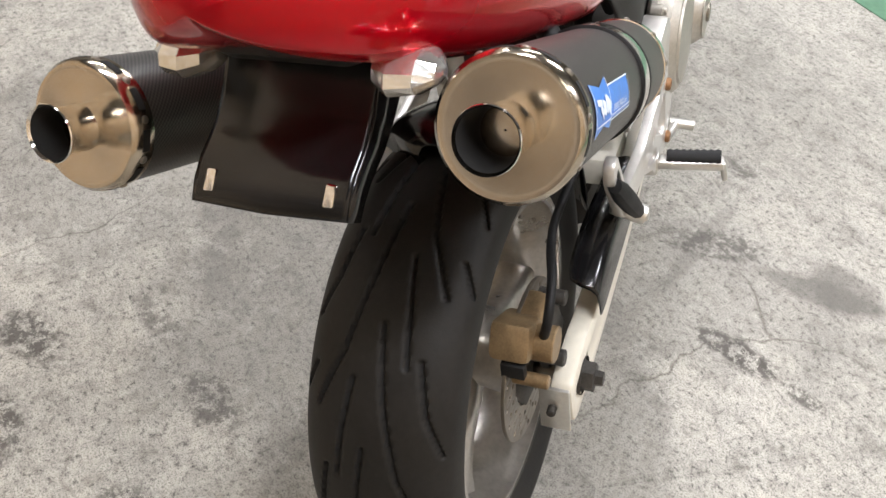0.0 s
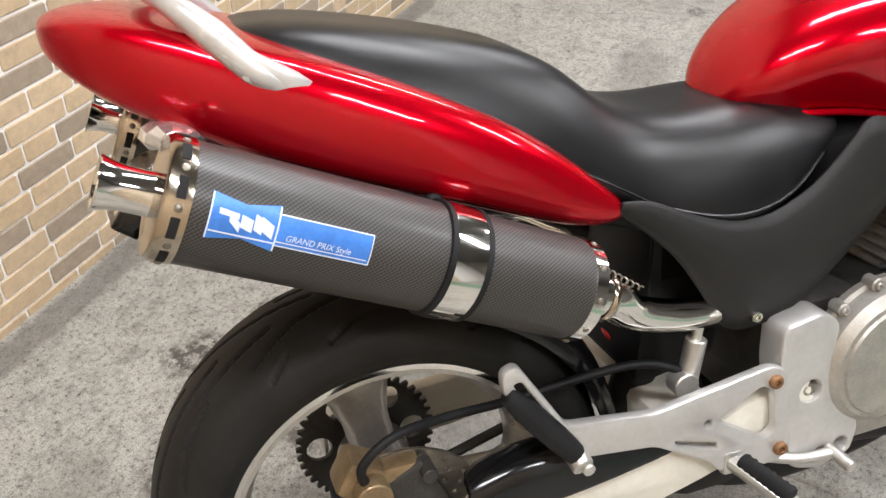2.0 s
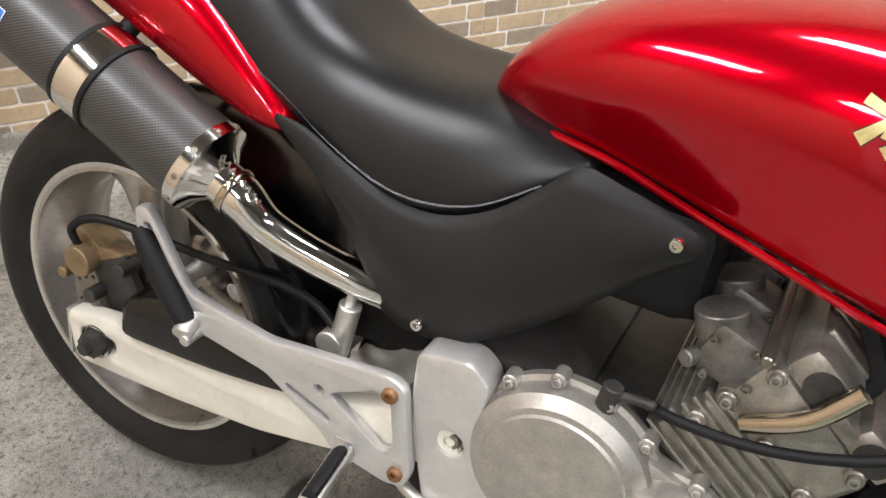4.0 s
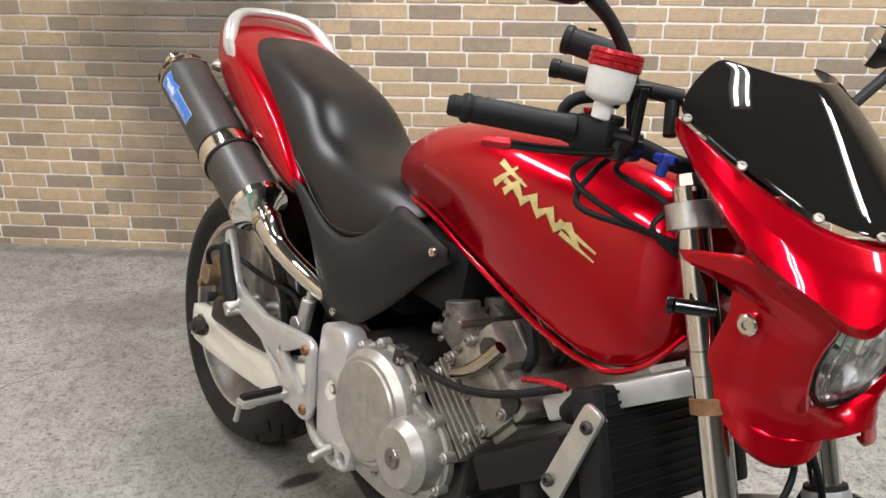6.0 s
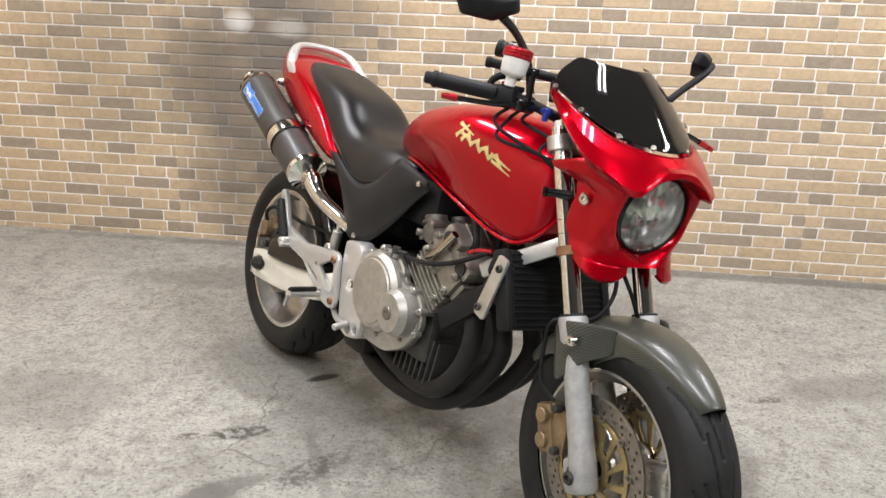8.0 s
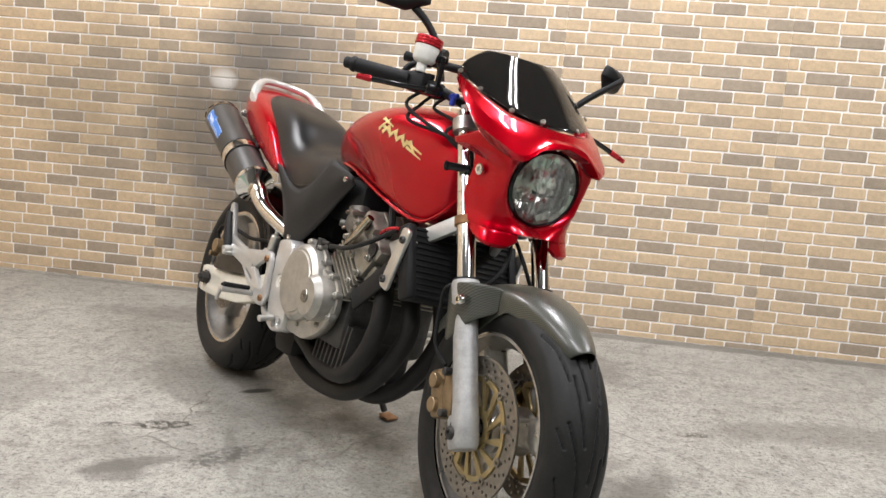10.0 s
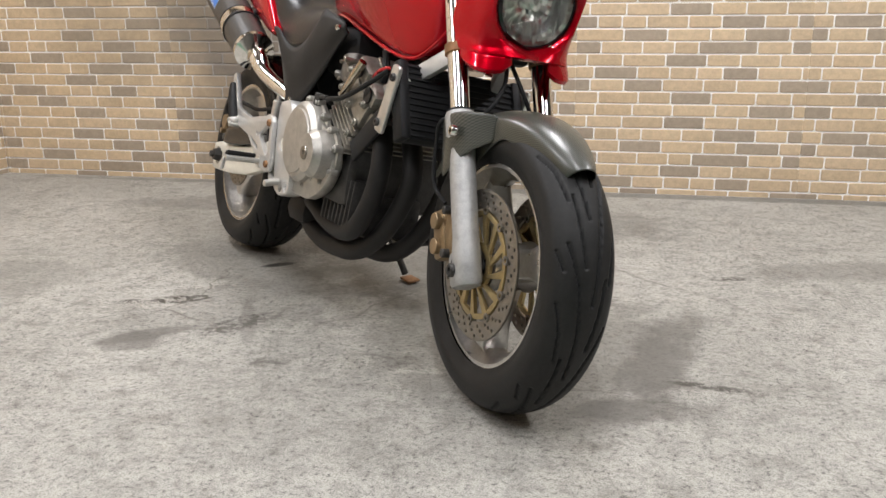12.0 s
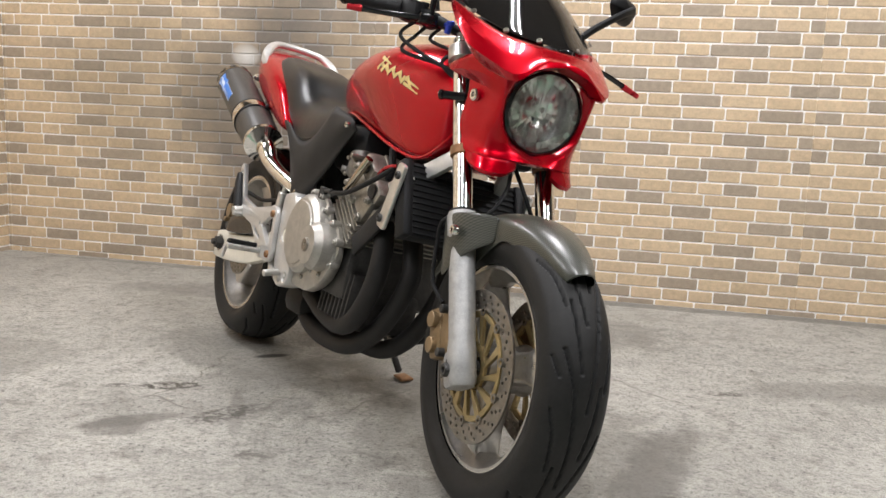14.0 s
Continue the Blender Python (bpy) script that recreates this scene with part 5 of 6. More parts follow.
def cover(cx, cz, r, y0, y1, lobes, material, name, label, sgn=-1, dome=0.012):
    prof = [(r + 0.006, 0), (r + 0.006, 0.010), (r, 0.013), (r - 0.002, (y1 - y0) * 0.75), (r - 0.014, (y1 - y0)), (r * 0.80, (y1 - y0) + 0.001), (r * 0.78, (y1 - y0) + dome * 0.4), (r * 0.4, (y1 - y0) + dome * 0.6), (0.0005, (y1 - y0) + dome * 0.6)]
    ob = part(name, lathe(prof, 56, axis_m((cx, sgn * y0, cz), (0, sgn, 0))), material, eng, label, angle=30)
    for k in range(lobes):
        a = 2 * math.pi * (k + 0.4) / lobes
        p = Vector((cx + (r + 0.006) * math.cos(a), sgn * y0, cz + (r + 0.006) * math.sin(a)))
        part("boss", merge(rod(p, p + Vector((0, sgn * 0.022, 0)), 0.0095, seg=12), bolt(p + Vector((0, sgn * 0.022, 0)), (0, sgn, 0), 0.006, 0.005)), material, ob)
    return ob


clutch = cover(0.672, 0.418, 0.104, 0.148, 0.194, 12, CASE, "clutch_cover", "round satin aluminium clutch cover")
part("cover_skirt", plate([round_poly([(0.56, 0.46), (0.64, 0.52), (0.74, 0.48), (0.84, 0.45), (0.86, 0.38), (0.82, 0.32), (0.74, 0.28), (0.62, 0.28), (0.56, 0.33)], 0.03)], -0.155, 0.03, 0.006), CASE, clutch)
pulse = cover(0.793, 0.402, 0.060, 0.150, 0.214, 7, CASE, "pulse_cover", "smaller round alloy cover", dome=0.006)
part("cover_cap", merge(lathe([(0.017, 0.0), (0.017, 0.004), (0.015, 0.006), (0.006, 0.005), (0.005, 0.002), (0.0005, 0.002)], 24, axis_m((0.793, -0.2165, 0.402), (0, -1, 0)))), STEEL, pulse)
part("inspection_cap", lathe([(0.019, 0), (0.018, 0.005), (0.011, 0.006), (0.010, 0.002), (0.0005, 0.002)], 24, axis_m((0.607, -0.190, 0.422), (0, -1, 0))), MATTE, clutch, "black slotted cap")
part("clutch_arm", merge(rod((0.700, -0.165, 0.505), (0.705, -0.165, 0.545), 0.011), rod((0.70, -0.165, 0.535), (0.75, -0.165, 0.54), 0.005)), DARKCAST, clutch)
cover(0.74, 0.40, 0.080, 0.148, 0.185, 8, CASE, "generator_cover", "round alloy generator cover", sgn=1)
# inclined cylinder block with fins, head and cam cover
TILT = radians(38)
CYL = Matrix.Translation((0.795, 0, 0.455)) @ Matrix.Rotation(TILT, 4, "Y")
part("cylinder_block", box(0, 0, 0.045, 0.130, 0.285, 0.10, 0.012), HEADM, eng, "finned alloy cylinder block", m=CYL)
for k in range(6):
    part("cooling_fin", box(0, 0, 0.012 + 0.0145 * k, 0.150, 0.300, 0.0045, 0.0015), HEADM, eng, m=CYL)
head = part("cylinder_head", merge(box(0, 0, 0.128, 0.150, 0.300, 0.070, 0.010), box(0.072, 0, 0.12, 0.03, 0.27, 0.06, 0.008)), HEADM, eng, "alloy cylinder head", m=CYL)
part("cam_cover", box(-0.030, 0, 0.182, 0.075, 0.296, 0.044, 0.014), HEADM, head, "rounded cam cover", m=CYL)
part("cam_cover", box(0.052, 0, 0.178, 0.06, 0.296, 0.040, 0.014), HEADM, head, "rounded cam cover", m=CYL)
part("cover_flange", box(0.01, 0, 0.172, 0.14, 0.29, 0.02, 0.004), HEADM, head, m=CYL)
for y in (-0.10, -0.05, 0.0, 0.05, 0.10):
    part("cover_rib", box(-0.030, y, 0.204, 0.060, 0.010, 0.008, 0.003), HEADM, head, m=CYL)
for a, c in ((-0.030, 0.182), (0.052, 0.178)):
    part("cam_plug", lathe([(0.018, 0), (0.018, 0.005), (0.0005, 0.006)], 20, CYL @ axis_m((a, -0.148, c), (0, -1, 0))), DARKCAST, head)
for x, z in ((-0.06, 0.10), (0.0, 0.10), (0.06, 0.10), (-0.06, 0.155), (0.06, 0.155), (-0.055, 0.06), (0.055, 0.06)):
    part("bolt", merge(rod((x, -0.14, z), (x, -0.156, z), 0.010, seg=12), bolt((x, -0.156, z), (0, -1, 0), 0.007, 0.006)), HEADM, head, m=CYL)
for k in range(4):
    part("spark_cap", tube([(0.01, -0.105 + 0.07 * k, 0.19), (0.0, -0.105 + 0.07 * k, 0.215), (-0.05, -0.10 + 0.065 * k, 0.235)], 0.009, 8), MATTE, head, m=CYL)
    # carburettors behind the head
    y = -0.120 + 0.08 * k
    cb = part("carburettor", merge(box(0.800, y, 0.610, 0.062, 0.060, 0.060, 0.010, rot=Matrix.Rotation(radians(20), 4, "Y")), rod((0.785, y, 0.62), (0.776, y, 0.648), 0.027), box(0.82, y, 0.568, 0.050, 0.050, 0.034, 0.008), rod((0.83, y, 0.60), (0.87, y, 0.578), 0.022), rod((0.77, y - 0.02, 0.60), (0.76, y - 0.037, 0.60), 0.009)), GRIME, eng, "grimy alloy carburettor")
    for dx, dz in ((-0.02, 0.02), (0.02, 0.018), (-0.02, -0.02), (0.022, -0.02)):
        part("bolt", bolt((0.80 + dx, y - 0.031, 0.61 + dz), (0, -1, 0), 0.005, 0.006), STEEL, cb)
part("throttle_rod", rod((0.83, -0.17, 0.635), (0.83, 0.14, 0.635), 0.006), STEEL, eng)
part("fuel_hose", tube([(0.70, -0.12, 0.52), (0.76, -0.165, 0.535), (0.85, -0.172, 0.545), (0.94, -0.168, 0.575), (1.03, -0.15, 0.625)], 0.006, 10), MATTE, eng, "black rubber hose")
part("breather_tube", tube([(0.83, -0.158, 0.555), (0.88, -0.166, 0.590), (0.915, -0.160, 0.635)], 0.010, 12), POLISH, eng, "short metal tube")
part("red_cap_wire", tube([(0.96, -0.15, 0.605), (1.0, -0.155, 0.622), (1.04, -0.15, 0.63)], 0.0045, 8), REDANO, eng)
part("water_hose", tube([(1.03, -0.12, 0.585), (1.06, -0.138, 0.615), (1.085, -0.138, 0.600), (1.09, -0.12, 0.565)], 0.017, 12), MATTE, eng, "black coolant hose")
part("hose_clip", lathe([(0.0175, -0.004), (0.019, -0.003), (0.019, 0.003), (0.0175, 0.004)], 20, axis_m((1.083, -0.138, 0.603), (0.5, 0.1, -1))), CHROME, eng)
part("head_guard", box(0.985, -0.148, 0.485, 0.19, 0.012, 0.052, 0.006, rot=Matrix.Rotation(radians(-38), 4, "Y")), MATTE, eng, "dark strip along the head")

# header pipes
HDR = [[(0.975, 0.505), (1.000, 0.450), (1.004, 0.390), (0.975, 0.320), (0.902, 0.248), (0.800, 0.222), (0.68, 0.230), (0.60, 0.244), (0.545, 0.252)],
       [(0.975, 0.505), (1.012, 0.452), (1.030, 0.380), (0.968, 0.278), (0.880, 0.205), (0.775, 0.166), (0.63, 0.156), (0.53, 0.172), (0.47, 0.205)]]
for k, y in enumerate((-0.118, -0.046, 0.046, 0.118)):
    pts = HDR[0 if k in (0, 3) else 1]
    inn = [1.0, 1.0, 1.0, 0.97, 0.90, 0.80, 0.72, 0.65, 0.60]
    bm = tube([(u, y * f if k in (0, 3) else y * (1.0 + 0.12 * q / 8), w) for q, ((u, w), f) in enumerate(zip(pts, inn))], 0.0235, 16, 6)
    ob = part("header_pipe", bm, EXH, bike, "matt dark sooty exhaust header pipe")
    part("flange", lathe([(0.024, -0.004), (0.034, -0.003), (0.034, 0.006), (0.024, 0.007)], 20, axis_m((0.990, y, 0.496), (0.7, 0, -0.7))), DARKCAST, ob)
part("collector", merge(box(0.47, 0, 0.215, 0.14, 0.19, 0.085, 0.035), tube([(0.42, -0.02, 0.22), (0.36, -0.02, 0.30), (0.40, -0.02, 0.42), (0.50, 0, 0.46)], 0.030, 14)), EXH, bike, "sooty exhaust collector box")

# radiator
RM = Matrix.Translation((1.098, 0, 0.562)) @ Matrix.Rotation(radians(-24), 4, "Y")
rad = part("radiator", box(0, 0, 0, 0.036, 0.30, 0.172, 0.006), MATTE, bike, "black radiator with horizontal fins", m=RM)
for k in range(12):
    part("radiator_fin", box(0.0195, 0, -0.077 + 0.014 * k, 0.004, 0.272, 0.0045, 0.001), MATTE, rad, m=RM)
for sgn in SIDES:
    part("radiator_tank", box(0.006, sgn * 0.148, 0, 0.042, 0.026, 0.176, 0.008), MATTE, rad, m=RM)
    st = part("radiator_bracket", plate([round_poly([(1.090, 0.640), (1.122, 0.632), (1.082, 0.486), (1.046, 0.496)], 0.010)], sgn * 0.168, 0.010, 0.003), ALU, rad, "silver radiator side bracket")
    for u, w in ((1.103, 0.610), (1.062, 0.512)):
        part("bolt", bolt((u, sgn * 0.172, w), (0, sgn, 0), 0.009, 0.008), DARKCAST, st)

# side stand
stand = part("side_stand", tube([(0.60, 0.10, 0.250), (0.605, 0.165, 0.165), (0.61, 0.222, 0.078)], 0.010, 10), DARKCAST, bike, "rusty side stand, folded out")
part("foot", box(0.612, 0.240, 0.062, 0.055, 0.038, 0.008, 0.003, rot=Matrix.Rotation(radians(12.5), 4, "X")), RUST, stand)
part("stand_spring", rod((0.625, 0.115, 0.235), (0.625, 0.175, 0.150), 0.006), STEEL, stand)
part("stand_tang", tube([(0.605, 0.165, 0.165), (0.63, 0.19, 0.15), (0.645, 0.20, 0.16)], 0.005, 8), DARKCAST, stand)

# ---- handlebar group ----
bar_half = [(0.964, -0.322, 0.982), (1.028, -0.215, 0.975), (1.060, -0.150, 0.966), (1.092, -0.085, 0.945), (1.100, 0, 0.942)]
bar = part("handlebar", tube(bar_half + [(u, -v, w) for u, v, w in bar_half[-2::-1]], 0.0115, 12), MATTE, bike, "black handlebar", m=STEER)
for sgn in SIDES:
    a, b = Vector((0.958, sgn * 0.330, 0.982)), Vector((1.026, sgn * 0.220, 0.975))
    grip = part("grip", lathe([(0.001, -0.002), (0.015, -0.002), (0.018, 0.002), (0.018, 0.008), (0.0155, 0.011)] + [(0.0160 + 0.0008 * (k % 2), 0.013 + 0.0045 * k) for k in range(25)] + [(0.018, 0.128), (0.0185, 0.134), (0.012, 0.135)], 24, STEER @ axis_m(a, b - a)), MATTE, bar, "ribbed black rubber grip")
    part("bar_end", lathe([(0.001, -0.018), (0.010, -0.018), (0.013, -0.014), (0.013, -0.002)], 20, STEER @ axis_m(a, b - a)), REDANO if sgn > 0 else MATTE, grip)
    sw = part("switch_housing", merge(box(1.040, sgn * 0.192, 0.972, 0.050, 0.052, 0.046, 0.010, rot=Matrix.Rotation(sgn * radians(-30), 4, "Z")), box(1.052, sgn * 0.152, 0.962, 0.04, 0.03, 0.036, 0.008), box(1.045, sgn * 0.175, 0.990, 0.03, 0.02, 0.012, 0.003)), MATTE, bar, "black switch housing", m=STEER)
    part("switch_button", merge(box(1.032, sgn * 0.198, 0.998, 0.012, 0.014, 0.006, 0.002), box(1.018, sgn * 0.192, 0.977, 0.006, 0.012, 0.010, 0.002)), REDANO, sw, "red switch", m=STEER)
    part("lever_perch", merge(box(1.062, sgn * 0.170, 0.960, 0.045, 0.045, 0.028, 0.008), rod((1.050, sgn * 0.13, 0.962), (1.062, sgn * 0.19, 0.962), 0.013)), BLACK, bar, m=STEER)
    reach = [(1.075, -0.180, 0.958), (1.065, -0.215, 0.955), (1.045, -0.262, 0.953), (1.020, -0.306, 0.953), (1.005, -0.330, 0.953)] if sgn < 0 else [(1.075, 0.180, 0.958), (1.070, 0.230, 0.955), (1.062, 0.300, 0.950), (1.058, 0.370, 0.932), (1.062, 0.412, 0.918)]
    lev = part("lever", tube(reach[:4], [0.009, 0.0075, 0.0065, 0.007], 10, 6, 0.7), BLACK, bar, "black lever with red tip", m=STEER)
    part("lever_tip", tube([Vector(reach[2]).lerp(Vector(reach[3]), 0.92), reach[3], reach[4]], [0.0065, 0.008, 0.006], 10, 4), REDANO, lev, m=STEER)
    # mirrors
    st = part("mirror_stem", tube([(1.060, -0.150, 0.985), (1.055, -0.168, 1.050), (1.050, -0.205, 1.100), (1.054, -0.250, 1.128)] if sgn < 0 else [(1.080, 0.185, 0.985), (1.085, 0.235, 1.035), (1.085, 0.300, 1.085), (1.062, 0.345, 1.110)], [0.009, 0.008, 0.008, 0.009], 10, 5, 1.4), MATTE, bike, "black angular mirror stem", m=STEER)
    mc = (Matrix.Translation((1.050, -0.285, 1.146)) @ Matrix.Rotation(radians(-12), 4, "Z") if sgn < 0 else Matrix.Translation((1.036, 0.336, 1.112)) @ Matrix.Rotation(radians(38), 4, "Z")) @ Matrix.Rotation(radians(12), 4, "Y") @ Matrix.Scale(0.85, 4)
    head_pts = round_poly([(-0.075, 0.030), (0.055, 0.036), (0.085, 0.012), (0.060, -0.034), (-0.020, -0.038), (-0.085, -0.005)], 0.007, 3)
    loops = [[Vector((x, sgn * y * sc, z * sc)) for y, z in head_pts] for x, sc in ((-0.012, 0.97), (-0.006, 1.0), (0.006, 0.96), (0.020, 0.72), (0.026, 0.40))]
    mh = part("mirror_housing", rings(loops, cap=True), MATTE, st, "black pointed mirror housing", m=STEER @ mc)
    part("mirror_glass", rings([[Vector((x, sgn * y * 0.93, z * 0.93)) for y, z in head_pts] for x in (-0.0135, -0.0122)], cap=True), MIRROR, mh, m=STEER @ mc)
res = part("brake_reservoir", lathe([(0.006, -0.056), (0.011, -0.054), (0.012, -0.036), (0.023, -0.032), (0.0268, -0.026), (0.0285, 0.004)], 32, STEER @ axis_m((1.060, -0.200, 1.048), (0, 0.12, 1))), WHITEP, bike, "milky brake fluid reservoir with red cap")
part("cap", lathe([(0.0290, 0.003), (0.0315, 0.005), (0.0315, 0.009), (0.0300, 0.0105), (0.0315, 0.012), (0.0315, 0.016), (0.0300, 0.0175), (0.0315, 0.019), (0.0308, 0.023), (0.027, 0.024), (0.0005, 0.024)], 40, STEER @ axis_m((1.060, -0.200, 1.048), (0, 0.12, 1))), REDANO, res, "red anodised grooved cap")
part("reservoir_hose", tube([(1.066, -0.188, 1.014), (1.040, -0.196, 1.016), (1.018, -0.212, 1.008), (1.010, -0.220, 0.992), (1.020, -0.214, 0.978), (1.045, -0.192, 0.974), (1.080, -0.165, 0.972)], 0.0078, 10), MATTE, res, m=STEER)
part("reservoir_stay", merge(box(1.075, -0.175, 1.03, 0.008, 0.05, 0.016, 0.003), rod((1.078, -0.165, 0.97), (1.078, -0.165, 1.035), 0.007)), BLACK, res, m=STEER)
mount = part("camera_mount", merge(rod((0.889, -0.130, 1.062), (0.950, -0.092, 1.052), 0.0175), rod((0.886, -0.132, 1.0625), (0.895, -0.126, 1.061), 0.0195), rod((0.915, -0.114, 1.078), (0.915, -0.114, 1.082), 0.006), rod((0.945, -0.098, 1.05), (0.965, -0.110, 1.026), 0.012)), MATTE, bike, "black cylinder on a short clamp")
part("mount_bar", merge(rod((0.930, -0.184, 1.026), (1.055, -0.080, 1.020), 0.0105), rod((0.926, -0.187, 1.0262), (0.936, -0.179, 1.0257), 0.012), rod((1.055, -0.080, 1.020), (1.140, -0.010, 0.985), 0.010), rod((1.045, -0.088, 1.02), (1.060, -0.095, 0.972), 0.009)), MATTE, mount, "black accessory bar")
part("hose_fitting", merge(rod((1.098, -0.130, 0.935), (1.102, -0.128, 0.962), 0.007), rod((1.085, -0.13, 0.955), (1.115, -0.127, 0.957), 0.006)), BLUEANO, bike, "blue anodised hose fitting", m=STEER)
for k, (mid, end) in enumerate((((1.06, -0.20, 0.90), (1.14, -0.06, 0.85)), ((1.05, -0.205, 0.885), (1.15, -0.05, 0.83)), ((1.10, -0.11, 0.90), (1.16, -0.03, 0.80)))):
    part("control_cable", tube([(1.055, -0.185 + 0.03 * k, 0.955), (1.035, -0.21 + 0.035 * k, 0.925), mid, (1.11, -0.13, 0.865), end], 0.0042, 8), MATTE, bike, m=STEER)
for sgn in SIDES:
    ind = part("indicator_stub", merge(rod((1.205, sgn * 0.105, 0.802), (1.172, sgn * 0.142, 0.800), 0.009), rod((1.172, sgn * 0.142, 0.800), (1.166, sgn * 0.148, 0.799), 0.011)), BLACK, bike, "black indicator stalk", m=STEER)
part("meter_pod", box(1.13, 0, 0.955, 0.07, 0.16, 0.07, 0.02), MATTE, bike, m=STEER)
part("front_inner", merge(box(1.20, 0, 0.70, 0.07, 0.14, 0.05, 0.015), box(1.22, 0, 0.80, 0.08, 0.10, 0.10, 0.02)), MATTE, bike, m=STEER)

# ---- tail ----
und = part("undertray", box(-0.075, 0, 0.824, 0.30, 0.145, 0.055, 0.02, rot=Matrix.Rotation(radians(22), 4, "Y")), MATTE, bike, "black tail undertray")
PB = [(-0.150, 0.862), (-0.172, 0.826), (-0.196, 0.800), (-0.214, 0.786), (-0.222, 0.782), (-0.246, 0.772), (-0.262, 0.760), (-0.274, 0.746)]
PC, PW = 0.0115, 0.0735
rows = [[Vector((u - 0.004 * (1 - abs(s)), PC + s * PW, w)) for s in (-1.0, -0.94, -0.5, 0.0, 0.5, 0.94, 1.0)] for u, w in PB]
plate_b = part("rear_mudguard", grid(rows), BLACK, und, "gloss black rear mudguard and plate bracket", solid=0.005, angle=30)
for sgn in SIDES:
    part("mudguard_side", grid([[Vector((u, PC + sgn * PW, w)), Vector((u + 0.020 + 0.15 * (w - 0.746), PC + sgn * (PW - 0.002), w - 0.016 - 0.25 * (w - 0.746)))] for u, w in PB]), BLACK, plate_b, solid=0.004)
    part("reflector_slot", box(-0.263, PC + sgn * 0.057, 0.762, 0.020, 0.010, 0.005, 0.002, rot=Matrix.Rotation(radians(-42), 4, "Y")), CHROME, plate_b)
    tail = [Vector((-0.150, sgn * 0.050, 0.846)), Vector((-0.176, sgn * 0.092, 0.848))]
    sig = part("rear_indicator", rod(tail[0], tail[1], 0.011), BLACK, bike, "clear-lens rear indicator on a black stalk")
    loops = []
    for t, ru, rw in ((0.0, 0.012, 0.010), (0.10, 0.028, 0.016), (0.35, 0.038, 0.020), (0.7, 0.030, 0.017), (0.92, 0.014, 0.010), (1.0, 0.004, 0.004)):
        c = Vector((-0.190 - 0.008 * t, sgn * (0.072 + 0.060 * t), 0.846))
        loops.append([c + Vector((ru * math.cos(q * math.pi / 6), 0, rw * math.sin(q * math.pi / 6))) for q in range(12)])
    lens = part("indicator_lens", rings(loops, cap=True), PRISM, sig, "clear faceted lens", flat=True)

# ---- badge on the muffler: blue foil wrapped round the sleeve ----
MI = MM.inverted()


def wrap(a, z, lift=0.0012):
    """A point on the sleeve: a along the girth in metres, z along the length."""
    an = a / MR
    return MM @ Vector(((MR + lift) * math.cos(an), (MR + lift) * math.sin(an), z))


REF = MI @ Vector((-0.044, -0.240, 0.748))
A0 = math.atan2(REF.y, REF.x) * MR
probe = MM @ Vector((MR * math.cos(A0 / MR + 0.3), MR * math.sin(A0 / MR + 0.3), REF.z))
UPS = 1 if probe.z > (MM @ Vector((MR * math.cos(A0 / MR), MR * math.sin(A0 / MR), REF.z))).z else -1
Z_END = (MI @ Vector((-0.044, -0.236, 0.749))).z


def badge_strip(z0, z1, lo, hi, lift, nz=10, na=5):
    return grid([[wrap(A0 + UPS * (lo(k / nz) + (hi(k / nz) - lo(k / nz)) * j / na), z0 + (z1 - z0) * k / nz, lift) for j in range(na + 1)] for k in range(nz + 1)])


badge = part("badge", badge_strip(Z_END, Z_END + 0.150, lambda t: -0.014, lambda t: 0.013, 0.0012), BLUE, muf, "blue foil badge with pale lettering")
part("badge_wing", badge_strip(Z_END + 0.090, Z_END + 0.152, lambda t: -0.015 - 0.006 * abs(2 * t - 1), lambda t: 0.015 + 0.006 * abs(2 * t - 1), 0.0016), BLUE, badge)
part("badge_edge", merge(badge_strip(Z_END, Z_END + 0.092, lambda t: -0.0150, lambda t: -0.0138, 0.0019), badge_strip(Z_END, Z_END + 0.092, lambda t: 0.0128, lambda t: 0.0140, 0.0019), badge_strip(Z_END - 0.001, Z_END, lambda t: -0.015, lambda t: 0.014, 0.0019, 1)), PALEBLUE, badge)
for k, (za, zb, lo_, hi_, sl) in enumerate(((0.094, 0.106, -0.010, 0.002, 0.006), (0.104, 0.112, -0.008, 0.006, 0.003), (0.113, 0.124, -0.008, 0.003, 0.003), (0.124, 0.134, -0.010, -0.002, 0.008), (0.126, 0.144, 0.001, 0.006, 0.002), (0.092, 0.150, -0.0135, -0.0120, 0.0), (0.090, 0.0915, -0.020, 0.020, 0.0), (0.1505, 0.152, -0.020, 0.020, 0.0), (0.002, 0.090, -0.0112, -0.0102, 0.0))):
    part("badge_mark", badge_strip(Z_END + za, Z_END + zb, lambda t, l=lo_, s=sl: l + s * t, lambda t, h=hi_, s=sl: h + s * t, 0.0022, 3, 4), PALEBLUE, badge)
txt = bpy.data.curves.new("slogan", "FONT")
txt.body, txt.size, txt.shear = "GRAND PRIX Style", 0.0078, 0.2
txo = bpy.data.objects.new("slogan_tmp", txt)
scene.collection.objects.link(txo)
tme = bpy.data.meshes.new_from_object(txo.evaluated_get(bpy.context.evaluated_depsgraph_get()))
bpy.data.objects.remove(txo)
for vert in tme.vertices:
    vert.co = wrap(A0 + UPS * (vert.co.y - 0.0085), Z_END + 0.082 - vert.co.x, 0.0022)
tb = bmesh.new()
tb.from_mesh(tme)
part("badge_text", tb, PALEBLUE, badge, flat=True)

# ---- gold lettering shapes on the tank, laid onto its curved side ----
from mathutils.bvhtree import BVHTree
bpy.context.view_layer.update()
